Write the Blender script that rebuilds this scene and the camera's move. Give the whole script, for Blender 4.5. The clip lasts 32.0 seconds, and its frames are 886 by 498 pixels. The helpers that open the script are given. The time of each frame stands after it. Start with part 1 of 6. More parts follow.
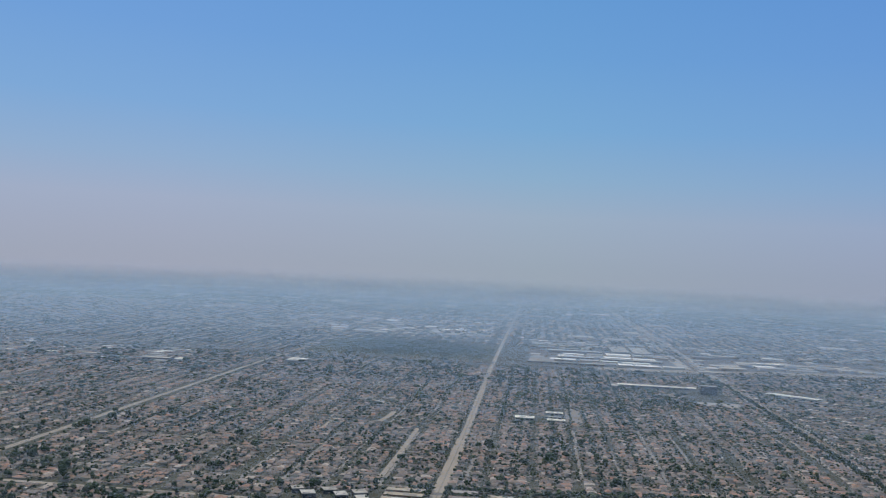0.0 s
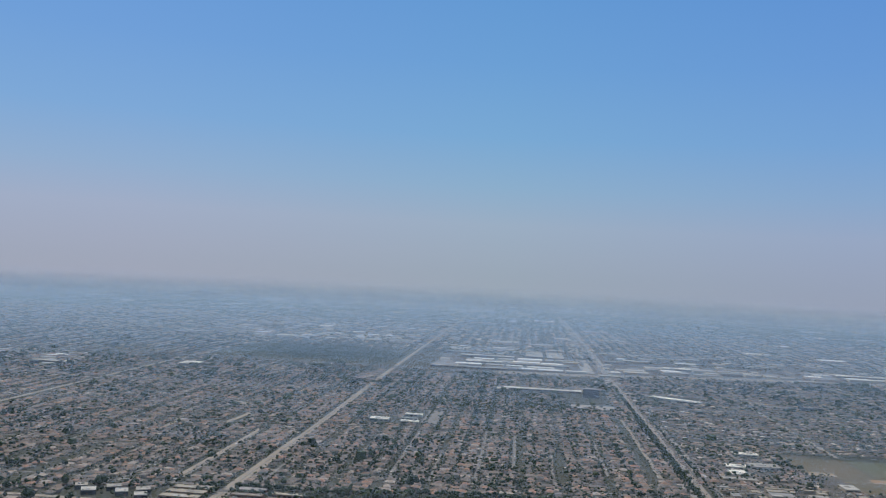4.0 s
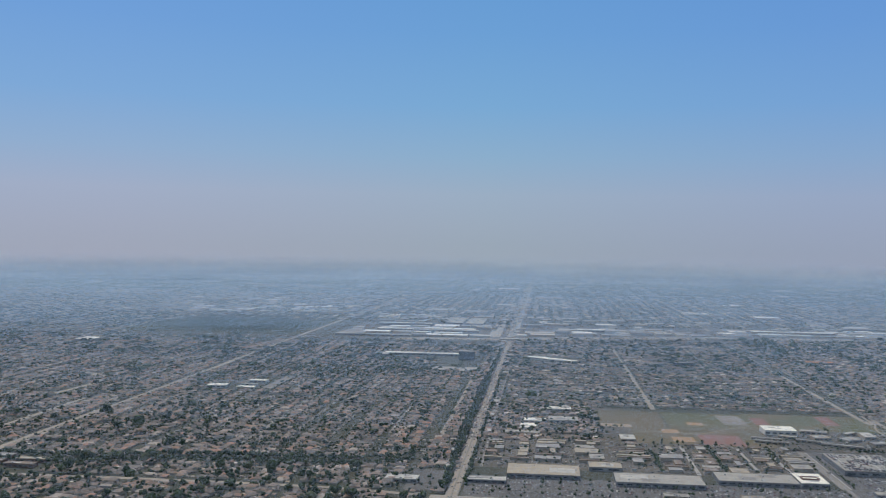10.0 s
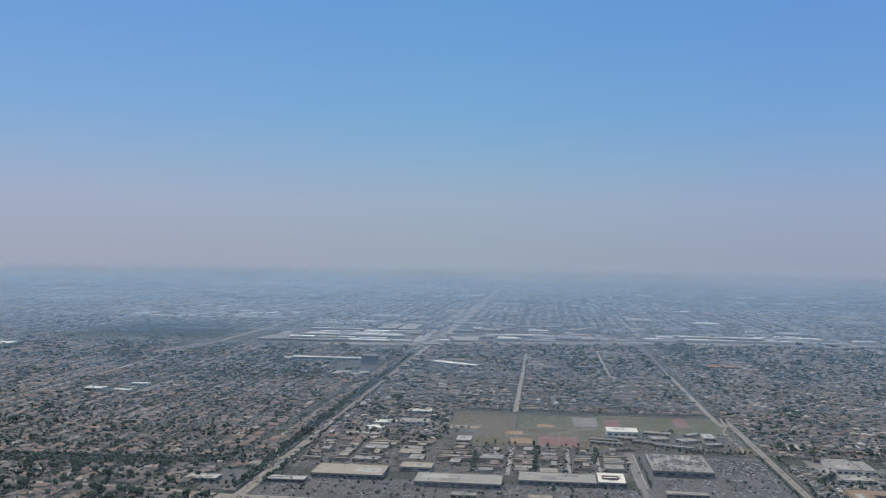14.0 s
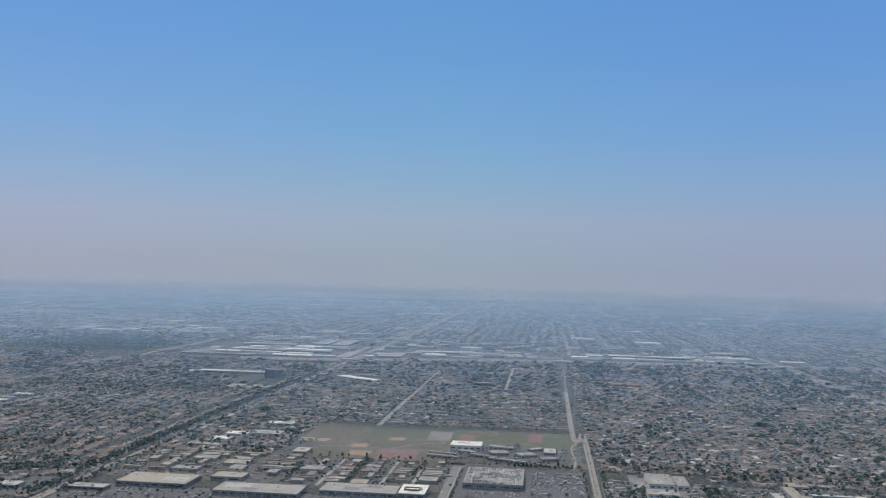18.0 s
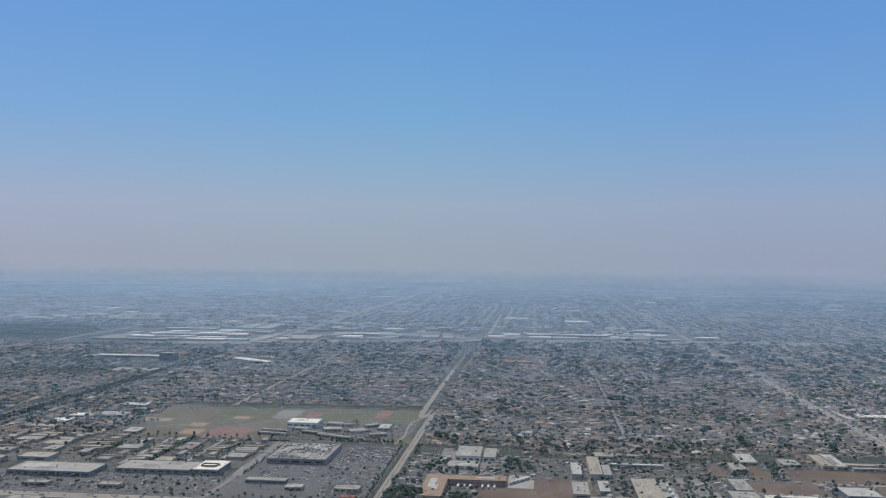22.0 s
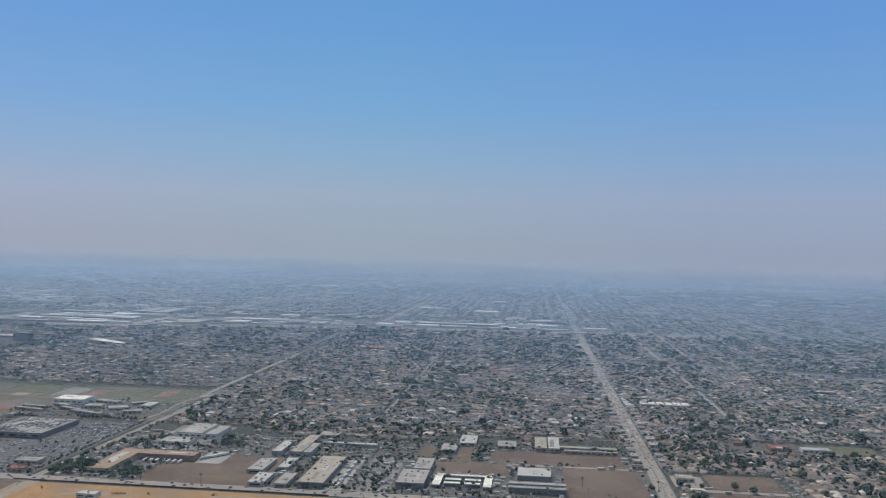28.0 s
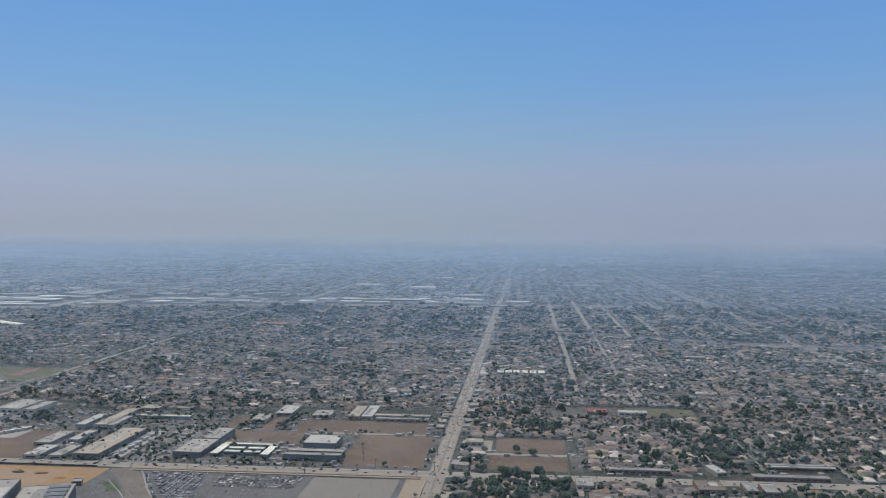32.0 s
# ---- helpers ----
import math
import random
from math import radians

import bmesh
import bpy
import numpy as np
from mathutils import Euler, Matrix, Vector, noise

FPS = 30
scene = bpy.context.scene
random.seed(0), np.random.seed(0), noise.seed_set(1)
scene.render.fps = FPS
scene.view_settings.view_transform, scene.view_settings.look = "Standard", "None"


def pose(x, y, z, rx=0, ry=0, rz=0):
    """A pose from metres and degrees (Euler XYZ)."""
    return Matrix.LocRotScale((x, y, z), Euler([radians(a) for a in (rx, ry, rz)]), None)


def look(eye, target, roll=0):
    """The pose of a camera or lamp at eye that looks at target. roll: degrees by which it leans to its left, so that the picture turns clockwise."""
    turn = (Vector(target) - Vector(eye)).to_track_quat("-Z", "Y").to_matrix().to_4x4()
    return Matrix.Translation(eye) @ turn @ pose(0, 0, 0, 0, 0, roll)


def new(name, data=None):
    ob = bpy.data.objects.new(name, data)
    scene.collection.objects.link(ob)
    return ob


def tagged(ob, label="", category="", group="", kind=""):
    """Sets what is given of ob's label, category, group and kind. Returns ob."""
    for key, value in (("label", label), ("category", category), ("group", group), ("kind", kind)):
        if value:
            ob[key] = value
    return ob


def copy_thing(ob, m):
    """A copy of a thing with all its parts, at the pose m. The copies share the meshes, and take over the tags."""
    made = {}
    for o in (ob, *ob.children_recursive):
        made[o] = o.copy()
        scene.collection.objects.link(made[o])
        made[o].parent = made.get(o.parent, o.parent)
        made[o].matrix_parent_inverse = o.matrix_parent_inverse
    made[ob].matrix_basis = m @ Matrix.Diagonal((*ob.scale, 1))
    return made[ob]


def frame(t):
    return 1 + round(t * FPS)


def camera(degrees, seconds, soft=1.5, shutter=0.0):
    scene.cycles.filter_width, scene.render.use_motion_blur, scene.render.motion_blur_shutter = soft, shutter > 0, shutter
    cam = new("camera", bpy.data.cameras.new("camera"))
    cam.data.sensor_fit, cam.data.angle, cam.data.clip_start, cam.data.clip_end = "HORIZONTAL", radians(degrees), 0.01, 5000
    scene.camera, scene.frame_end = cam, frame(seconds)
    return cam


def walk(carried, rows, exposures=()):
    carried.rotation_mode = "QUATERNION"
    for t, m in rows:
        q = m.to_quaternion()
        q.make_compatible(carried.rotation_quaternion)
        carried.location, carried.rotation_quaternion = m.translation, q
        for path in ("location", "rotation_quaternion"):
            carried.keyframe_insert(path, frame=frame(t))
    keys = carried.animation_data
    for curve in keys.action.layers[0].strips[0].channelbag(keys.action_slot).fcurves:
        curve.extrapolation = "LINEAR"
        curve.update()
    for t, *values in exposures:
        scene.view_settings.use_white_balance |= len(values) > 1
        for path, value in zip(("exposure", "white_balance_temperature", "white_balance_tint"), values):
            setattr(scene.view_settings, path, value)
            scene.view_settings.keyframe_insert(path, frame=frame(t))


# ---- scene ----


cam = camera(52.2, 32.0, soft=1.0)
PATH = [
    (0.0, (0.00, 0.00, 135.86), (-107.54, 994.10, 150.00), 2.66),
    (0.5, (14.39, 1.24, 135.71), (-93.44, 994.93, 166.57), 2.72),
    (1.0, (28.74, 2.48, 135.55), (-79.01, 996.07, 169.53), 2.75),
    (1.5, (43.04, 3.70, 135.37), (-64.58, 997.43, 165.65), 2.84),
    (2.0, (57.31, 4.93, 135.17), (-48.85, 998.98, 159.53), 2.89),
    (2.5, (71.53, 6.14, 134.97), (-34.65, 1000.36, 151.12), 2.89),
    (3.0, (85.71, 7.35, 134.75), (-17.79, 1001.85, 151.16), 2.70),
    (3.5, (99.87, 8.56, 134.53), (3.72, 1003.61, 159.56), 2.33),
    (4.0, (113.99, 9.76, 134.29), (22.90, 1005.30, 159.04), 2.82),
    (4.5, (128.07, 10.95, 134.05), (39.58, 1006.88, 151.44), 3.00),
    (6.5, (184.16, 15.68, 132.98), (89.17, 1011.05, 147.64), 1.80),
    (7.0, (198.12, 16.85, 132.69), (100.27, 1011.83, 153.74), 1.59),
    (7.5, (212.06, 18.02, 132.40), (112.78, 1012.97, 146.67), 1.99),
    (8.0, (225.98, 19.18, 132.10), (123.91, 1013.95, 133.07), 2.27),
    (8.5, (239.89, 20.33, 131.79), (134.72, 1014.70, 118.85), 2.10),
    (9.0, (253.78, 21.49, 131.48), (145.99, 1015.60, 120.65), 1.54),
    (9.5, (267.65, 22.64, 131.17), (156.06, 1016.36, 122.99), 1.17),
    (10.0, (281.51, 23.78, 130.85), (169.42, 1017.46, 125.47), 0.85),
    (10.5, (295.36, 24.92, 130.52), (185.34, 1018.84, 126.46), 0.60),
    (11.0, (309.19, 26.06, 130.19), (202.57, 1020.35, 135.31), 0.77),
    (11.5, (323.02, 27.20, 129.86), (218.63, 1021.64, 143.77), 1.10),
    (12.0, (336.83, 28.33, 129.52), (233.43, 1022.84, 145.42), 1.59),
    (12.5, (350.64, 29.46, 129.18), (245.93, 1023.91, 139.15), 1.77),
    (13.0, (364.43, 30.59, 128.84), (256.93, 1024.79, 129.21), 1.71),
    (13.5, (378.22, 31.71, 128.49), (268.13, 1025.63, 129.41), 1.30),
    (15.5, (433.31, 36.21, 127.08), (316.20, 1029.14, 146.27), 0.25),
    (16.0, (447.07, 37.33, 126.72), (330.17, 1030.23, 148.79), 0.41),
    (16.5, (460.82, 38.45, 126.36), (345.03, 1031.35, 153.33), 0.60),
    (17.0, (474.57, 39.57, 125.99), (359.01, 1032.21, 162.18), 0.79),
    (17.5, (488.31, 40.69, 125.62), (373.19, 1033.41, 161.05), 1.11),
    (18.0, (502.05, 41.81, 125.25), (387.33, 1034.88, 150.78), 1.45),
    (18.5, (515.78, 42.94, 124.88), (402.42, 1036.46, 132.28), 1.67),
    (19.0, (529.51, 44.06, 124.50), (418.25, 1037.82, 116.31), 1.49),
    (19.5, (543.23, 45.19, 124.12), (435.94, 1039.22, 104.44), 0.71),
    (20.0, (556.95, 46.32, 123.74), (450.72, 1040.23, 94.44), 0.60),
    (20.5, (570.66, 47.45, 123.36), (463.89, 1041.18, 90.23), 0.71),
    (21.0, (584.36, 48.59, 122.97), (477.00, 1042.36, 93.27), 0.66),
    (21.5, (598.06, 49.72, 122.58), (492.62, 1044.09, 111.69), 0.63),
    (22.0, (611.75, 50.87, 122.19), (509.99, 1045.64, 130.71), 0.53),
    (22.5, (625.43, 52.01, 121.79), (529.48, 1047.10, 146.33), 0.37),
    (23.0, (639.11, 53.17, 121.39), (547.79, 1048.29, 158.66), 0.66),
    (23.5, (652.77, 54.32, 120.98), (566.61, 1049.47, 168.57), 1.20),
    (24.0, (666.43, 55.48, 120.57), (584.62, 1050.28, 181.29), 1.80),
    (24.5, (680.07, 56.65, 120.15), (601.36, 1051.46, 184.69), 2.21),
    (26.5, (734.51, 61.40, 118.43), (645.21, 1057.17, 139.80), 1.99),
    (27.0, (748.08, 62.60, 117.99), (655.31, 1058.22, 129.59), 1.80),
    (27.5, (761.64, 63.82, 117.53), (665.08, 1059.13, 122.58), 1.60),
    (28.0, (775.17, 65.04, 117.07), (675.59, 1060.07, 117.72), 1.51),
    (28.5, (788.68, 66.28, 116.60), (685.50, 1060.94, 115.44), 1.43),
    (29.0, (802.18, 67.52, 116.12), (695.74, 1061.82, 110.23), 1.45),
    (29.5, (815.64, 68.78, 115.64), (704.46, 1062.21, 88.64), 1.48),
    (30.0, (829.08, 70.04, 115.14), (715.18, 1062.32, 66.08), 1.47),
    (30.5, (842.50, 71.32, 114.63), (731.47, 1063.57, 58.83), 1.62),
    (31.0, (855.88, 72.61, 114.11), (751.52, 1066.06, 67.52), 1.06),
    (31.5, (869.24, 73.92, 113.58), (771.68, 1068.61, 80.90), 0.67),
    (32.0, (882.56, 75.24, 113.04), (791.48, 1070.83, 90.55), 0.38),
]

walk(cam, [(t, look(eye, target, roll)) for t, eye, target, roll in PATH], [(0.0, 0.0), (32.0, 0.0)])

# ---- light: hazy morning, sun ahead of the camera and to its left ----
SUN_EL, SUN_AZ = 52.0, -30.0
sun_dir = Vector((math.sin(radians(SUN_AZ)) * math.cos(radians(SUN_EL)), math.cos(radians(SUN_AZ)) * math.cos(radians(SUN_EL)), math.sin(radians(SUN_EL))))
world = bpy.data.worlds.new("hazy_sky")
world.use_nodes = True
scene.world = world
wn = world.node_tree
sky = wn.nodes.new("ShaderNodeTexSky")
sky.sky_type, sky.sun_disc = "NISHITA", False
sky.sun_elevation, sky.sun_rotation = radians(SUN_EL), radians(SUN_AZ)
sky.air_density, sky.dust_density, sky.altitude = 1.3, 1.0, 100.0
wn.links.new(sky.outputs[0], wn.nodes["Background"].inputs[0])
wn.nodes["Background"].inputs[1].default_value = 0.085
lamp = bpy.data.lights.new("sun", "SUN")
SKY_GLOW = 1.0
HAZE_REACH = 4000.0
lamp.energy, lamp.angle, lamp.color = 2.8, radians(0.6), (1.0, 0.935, 0.83)
sun = new("sun", lamp)
sun.matrix_world = look(sun_dir * 3000, (0, 0, 0))

# ---- materials ----
def mat(name, rough=0.85, metal=0.0, spec=0.3):
    m = bpy.data.materials.new(name)
    m.use_nodes = True
    b = m.node_tree.nodes["Principled BSDF"]
    b.inputs["Roughness"].default_value, b.inputs["Metallic"].default_value = rough, metal
    b.inputs["Specular IOR Level"].default_value = spec
    return m, m.node_tree, b


def ramp(nt, stops, fac=None, hard=False):
    r = nt.nodes.new("ShaderNodeValToRGB")
    e = r.color_ramp.elements
    while len(e) < len(stops):
        e.new(0.5)
    for k, (pos, col) in enumerate(stops):
        e[k].position, e[k].color = pos, (*col, 1)
    if hard:
        r.color_ramp.interpolation = "CONSTANT"
    if fac is not None:
        nt.links.new(fac, r.inputs[0])
    return r.outputs[0]


def noise_tex(nt, scale, detail=3.0, rough=0.55, stretch=None):
    g = nt.nodes.new("ShaderNodeNewGeometry")
    src = g.outputs["Position"]
    if stretch:
        v = nt.nodes.new("ShaderNodeVectorMath")
        v.operation = "MULTIPLY"
        v.inputs[1].default_value = stretch
        nt.links.new(src, v.inputs[0])
        src = v.outputs[0]
    n = nt.nodes.new("ShaderNodeTexNoise")
    n.inputs["Scale"].default_value, n.inputs["Detail"].default_value, n.inputs["Roughness"].default_value = scale, detail, rough
    nt.links.new(src, n.inputs["Vector"])
    return n.outputs["Fac"]


def blend(nt, a, b, fac, mode="MIX"):
    n = nt.nodes.new("ShaderNodeMix")
    n.data_type, n.blend_type = "RGBA", mode
    for sock, val in ((n.inputs["A"], a), (n.inputs["B"], b), (n.inputs["Factor"], fac)):
        if isinstance(val, bpy.types.NodeSocket):
            nt.links.new(val, sock)
        elif isinstance(val, tuple):
            sock.default_value = (*val, 1)
        else:
            sock.default_value = val
    return n.outputs["Result"]


def two_scale(name, dark, light, fine, coarse, stain, amount=0.35, rough=0.9, spec=0.2, stretch=None):
    """Grain between two colours, with broad stains over it."""
    m, nt, b = mat(name, rough, 0, spec)
    c = ramp(nt, [(0.3, dark), (0.7, light)], noise_tex(nt, fine, 4, 0.6, stretch))
    big = ramp(nt, [(0.42, (0, 0, 0)), (0.62, (1, 1, 1))], noise_tex(nt, coarse, 3))
    f = nt.nodes.new("ShaderNodeMath")
    f.operation = "MULTIPLY"
    f.inputs[1].default_value = amount
    nt.links.new(big, f.inputs[0])
    nt.links.new(blend(nt, c, stain, f.outputs[0]), b.inputs["Base Color"])
    bump = nt.nodes.new("ShaderNodeBump")
    bump.inputs["Strength"].default_value, bump.inputs["Distance"].default_value = 0.3, 0.1
    nt.links.new(noise_tex(nt, fine * 2, 3), bump.inputs["Height"])
    nt.links.new(bump.outputs[0], b.inputs["Normal"])
    return m


def varied(name, colours, island=True, grain=0.8, rough=0.85, spec=0.25, depth=0.3):
    """One colour out of a palette for each piece, with grain and weathering."""
    m, nt, b = mat(name, rough, 0, spec)
    if island:
        src = nt.nodes.new("ShaderNodeNewGeometry").outputs["Random Per Island"]
    else:
        src = nt.nodes.new("ShaderNodeObjectInfo").outputs["Random"]
    c = ramp(nt, [(k / len(colours), col) for k, col in enumerate(colours)], src, hard=True)
    g = ramp(nt, [(0.25, (1 - depth,) * 3), (0.75, (1 + depth,) * 3)], noise_tex(nt, grain, 4, 0.65))
    nt.links.new(blend(nt, c, g, 1.0, "MULTIPLY"), b.inputs["Base Color"])
    return m


# the palest roof colour also paints in sun glints on scattered roofs
ROOFS = [(0.27, 0.185, 0.14), (0.40, 0.34, 0.26), (0.17, 0.14, 0.12), (0.22, 0.20, 0.18), (0.29, 0.26, 0.235), (0.12, 0.11, 0.105), (0.37, 0.34, 0.31), (0.24, 0.185, 0.15), (0.16, 0.145, 0.13),
         (0.60, 0.58, 0.54), (0.11, 0.11, 0.112), (0.26, 0.215, 0.185), (0.15, 0.14, 0.135), (0.20, 0.185, 0.17), (0.31, 0.26, 0.225), (0.13, 0.12, 0.115), (0.19, 0.175, 0.165)]
ROOFS = [(r * 1.06, g * 0.98, b * 0.92) for r, g, b in ROOFS]
TILES = [(0.25, 0.175, 0.135), (0.17, 0.155, 0.145), (0.20, 0.155, 0.13), (0.19, 0.16, 0.14), (0.15, 0.125, 0.11), (0.25, 0.20, 0.17), (0.12, 0.105, 0.095), (0.21, 0.185, 0.165), (0.15, 0.14, 0.135), (0.34, 0.31, 0.28), (0.105, 0.105, 0.108), (0.18, 0.17, 0.165), (0.29, 0.185, 0.145), (0.13, 0.125, 0.12)]
TILES = [(r * 1.27, g * 1.19, b * 1.12) for r, g, b in TILES]
WALLS = [(0.62, 0.57, 0.50), (0.70, 0.68, 0.63), (0.55, 0.47, 0.38), (0.48, 0.46, 0.43), (0.66, 0.60, 0.48), (0.40, 0.36, 0.33), (0.58, 0.50, 0.45)]
LEAVES = [(0.034, 0.060, 0.034), (0.048, 0.078, 0.041), (0.028, 0.048, 0.032), (0.064, 0.092, 0.048), (0.038, 0.062, 0.040), (0.084, 0.100, 0.056)]
LEAVES = [(r * 1.12, g * 1.12, b * 1.14) for r, g, b in LEAVES]
FLAT = [(0.42, 0.40, 0.36), (0.58, 0.56, 0.51), (0.33, 0.31, 0.29), (0.44, 0.40, 0.34), (0.27, 0.26, 0.25), (0.36, 0.35, 0.33), (0.22, 0.21, 0.20), (0.80, 0.78, 0.72)]
PAINT = [(0.80, 0.79, 0.76), (0.05, 0.05, 0.052), (0.42, 0.42, 0.41), (0.03, 0.03, 0.032), (0.84, 0.83, 0.80), (0.12, 0.12, 0.125), (0.16, 0.03, 0.03), (0.05, 0.06, 0.10), (0.72, 0.70, 0.66), (0.04, 0.04, 0.044), (0.55, 0.53, 0.50)]
M = {
    "shop_roof": varied("shop_roof", [(0.34, 0.33, 0.31), (0.26, 0.24, 0.22), (0.40, 0.38, 0.35), (0.20, 0.19, 0.19), (0.30, 0.26, 0.22), (0.50, 0.49, 0.47), (0.23, 0.22, 0.21)], True, 0.4, 0.85, 0.25, 0.2),
    "park": two_scale("park_lawn", (0.050, 0.062, 0.036), (0.08, 0.09, 0.05), 0.08, 0.02, (0.14, 0.13, 0.08), 0.5),
    "yard": two_scale("yard_soil", (0.030, 0.040, 0.026), (0.095, 0.090, 0.066), 0.3, 0.03, (0.036, 0.046, 0.030), 0.5),
    "asphalt": two_scale("asphalt", (0.098, 0.097, 0.094), (0.138, 0.136, 0.131), 1.2, 0.05, (0.165, 0.16, 0.15), 0.5),
    "road": two_scale("pale_road", (0.30, 0.262, 0.212), (0.395, 0.345, 0.285), 0.8, 0.03, (0.25, 0.225, 0.19), 0.4),
    "street": two_scale("street_concrete", (0.22, 0.205, 0.185), (0.31, 0.29, 0.26), 0.9, 0.04, (0.16, 0.155, 0.145), 0.5),
    "paved": two_scale("worn_paving", (0.060, 0.058, 0.050), (0.145, 0.132, 0.112), 0.3, 0.05, (0.19, 0.17, 0.14), 0.45),
    "concrete": two_scale("concrete", (0.33, 0.31, 0.28), (0.46, 0.44, 0.40), 0.9, 0.06, (0.27, 0.25, 0.22), 0.5),
    "vacant": two_scale("vacant_soil", (0.112, 0.076, 0.053), (0.158, 0.113, 0.080), 0.35, 0.035, (0.225, 0.165, 0.11), 0.55),
    "dirt": two_scale("graded_dirt", (0.33, 0.18, 0.068), (0.49, 0.295, 0.125), 0.18, 0.045, (0.28, 0.20, 0.125), 0.75),
    "tan_soil": two_scale("tan_soil", (0.30, 0.235, 0.16), (0.40, 0.32, 0.225), 0.4, 0.06, (0.34, 0.30, 0.25), 0.5),
    "apron": two_scale("worn_apron", (0.215, 0.192, 0.162), (0.275, 0.248, 0.212), 0.5, 0.05, (0.24, 0.222, 0.195), 0.5),
    "grass": two_scale("dry_turf", (0.090, 0.105, 0.052), (0.135, 0.135, 0.075), 0.3, 0.025, (0.18, 0.145, 0.095), 0.75),
    "drive": two_scale("brown_tarmac", (0.15, 0.125, 0.098), (0.205, 0.172, 0.138), 0.5, 0.06, (0.235, 0.205, 0.17), 0.5),
    "lawn": two_scale("watered_lawn", (0.045, 0.085, 0.03), (0.075, 0.115, 0.045), 0.5, 0.08, (0.10, 0.10, 0.05), 0.4),
    "olive": two_scale("worn_turf", (0.105, 0.098, 0.058), (0.150, 0.132, 0.085), 0.3, 0.03, (0.19, 0.15, 0.10), 0.6),
    "clay": two_scale("ball_field_clay", (0.34, 0.22, 0.13), (0.42, 0.29, 0.18), 0.4, 0.08, (0.30, 0.22, 0.15), 0.4),
    "redtrack": two_scale("red_court", (0.22, 0.12, 0.105), (0.27, 0.155, 0.135), 0.6, 0.1, (0.25, 0.16, 0.13), 0.4),
    "roof": varied("shingle_roof", ROOFS, True, 1.3), "tile": varied("clay_roof", TILES, True, 1.3),
    "roof_o": varied("shingle_roof_single", ROOFS, False, 1.3), "tile_o": varied("clay_roof_single", TILES, False, 1.3),
    "wall": varied("stucco", WALLS, True, 0.9), "wall_o": varied("stucco_single", WALLS, False, 0.9),
    "leaf": varied("dusty_foliage", LEAVES, True, 1.6, 0.9, 0.1, 0.45), "leaf_o": varied("dusty_foliage_single", LEAVES, False, 1.6, 0.9, 0.1, 0.45),
    "flat": varied("flat_roof", FLAT, True, 0.25, 0.8, 0.25, 0.2), "paint": varied("car_paint", PAINT, True, 1.0, 0.5, 0.4, 0.05),
    "paint_o": varied("car_paint_single", PAINT, False, 1.0, 0.5, 0.4, 0.05),
}

# ---- mesh helpers ----
def mesh_from(name, verts, faces, mats, slots=None, smooth=False):
    """verts (n,3), faces (m,k) arrays or a list of such arrays with the same k each."""
    me = bpy.data.meshes.new(name)
    groups = faces if isinstance(faces, list) else [faces]
    groups = [np.asarray(g, dtype=np.int32) for g in groups if len(g)]
    sizes = np.concatenate([np.full(len(g), g.shape[1], dtype=np.int32) for g in groups])
    loops = np.concatenate([g.ravel() for g in groups])
    verts = np.ascontiguousarray(verts, dtype=np.float32)
    me.vertices.add(len(verts))
    me.vertices.foreach_set("co", verts.ravel())
    me.loops.add(len(loops))
    me.loops.foreach_set("vertex_index", loops)
    me.polygons.add(len(sizes))
    me.polygons.foreach_set("loop_start", np.concatenate([[0], np.cumsum(sizes)[:-1]]).astype(np.int32))
    me.polygons.foreach_set("loop_total", sizes)
    for m in mats:
        me.materials.append(m)
    if slots is not None:
        me.polygons.foreach_set("material_index", np.asarray(slots, dtype=np.int32))
    me.polygons.foreach_set("use_smooth", np.full(len(sizes), smooth))
    me.update(calc_edges=True)
    return me


def scatter(tv, tf, place):
    """Copies of a template (verts, list of face arrays) at rows of x, y, z, turn, sx, sy, sz: verts and face groups."""
    place = np.asarray(place, dtype=np.float64)
    n, k = len(place), len(tv)
    v = tv[None] * place[:, None, 4:7]
    c, s = np.cos(place[:, 3])[:, None], np.sin(place[:, 3])[:, None]
    out = np.empty((n, k, 3))
    out[..., 0] = v[..., 0] * c - v[..., 1] * s + place[:, 0:1]
    out[..., 1] = v[..., 0] * s + v[..., 1] * c + place[:, 1:2]
    out[..., 2] = v[..., 2] + place[:, 2:3]
    off = (np.arange(n) * k)[:, None, None]
    return out.reshape(-1, 3), [(f[None] + off).reshape(-1, f.shape[1]) for f in tf]


def stuff(name, tv, tf, place, mats, tslots, label, category):
    v, fs = scatter(tv, tf, place)
    slots = np.concatenate([np.tile(s, len(place)) for s in tslots])
    return tagged(new(name, mesh_from(name, v, fs, mats, slots)), label, category, "", "stuff")


BOXV = np.array([(-.5, -.5, 0), (.5, -.5, 0), (.5, .5, 0), (-.5, .5, 0), (-.5, -.5, 1), (.5, -.5, 1), (.5, .5, 1), (-.5, .5, 1)], dtype=float)
SIDES = np.array([(0, 1, 5, 4), (1, 2, 6, 5), (2, 3, 7, 6), (3, 0, 4, 7)])
TOP = np.array([(4, 5, 6, 7)])


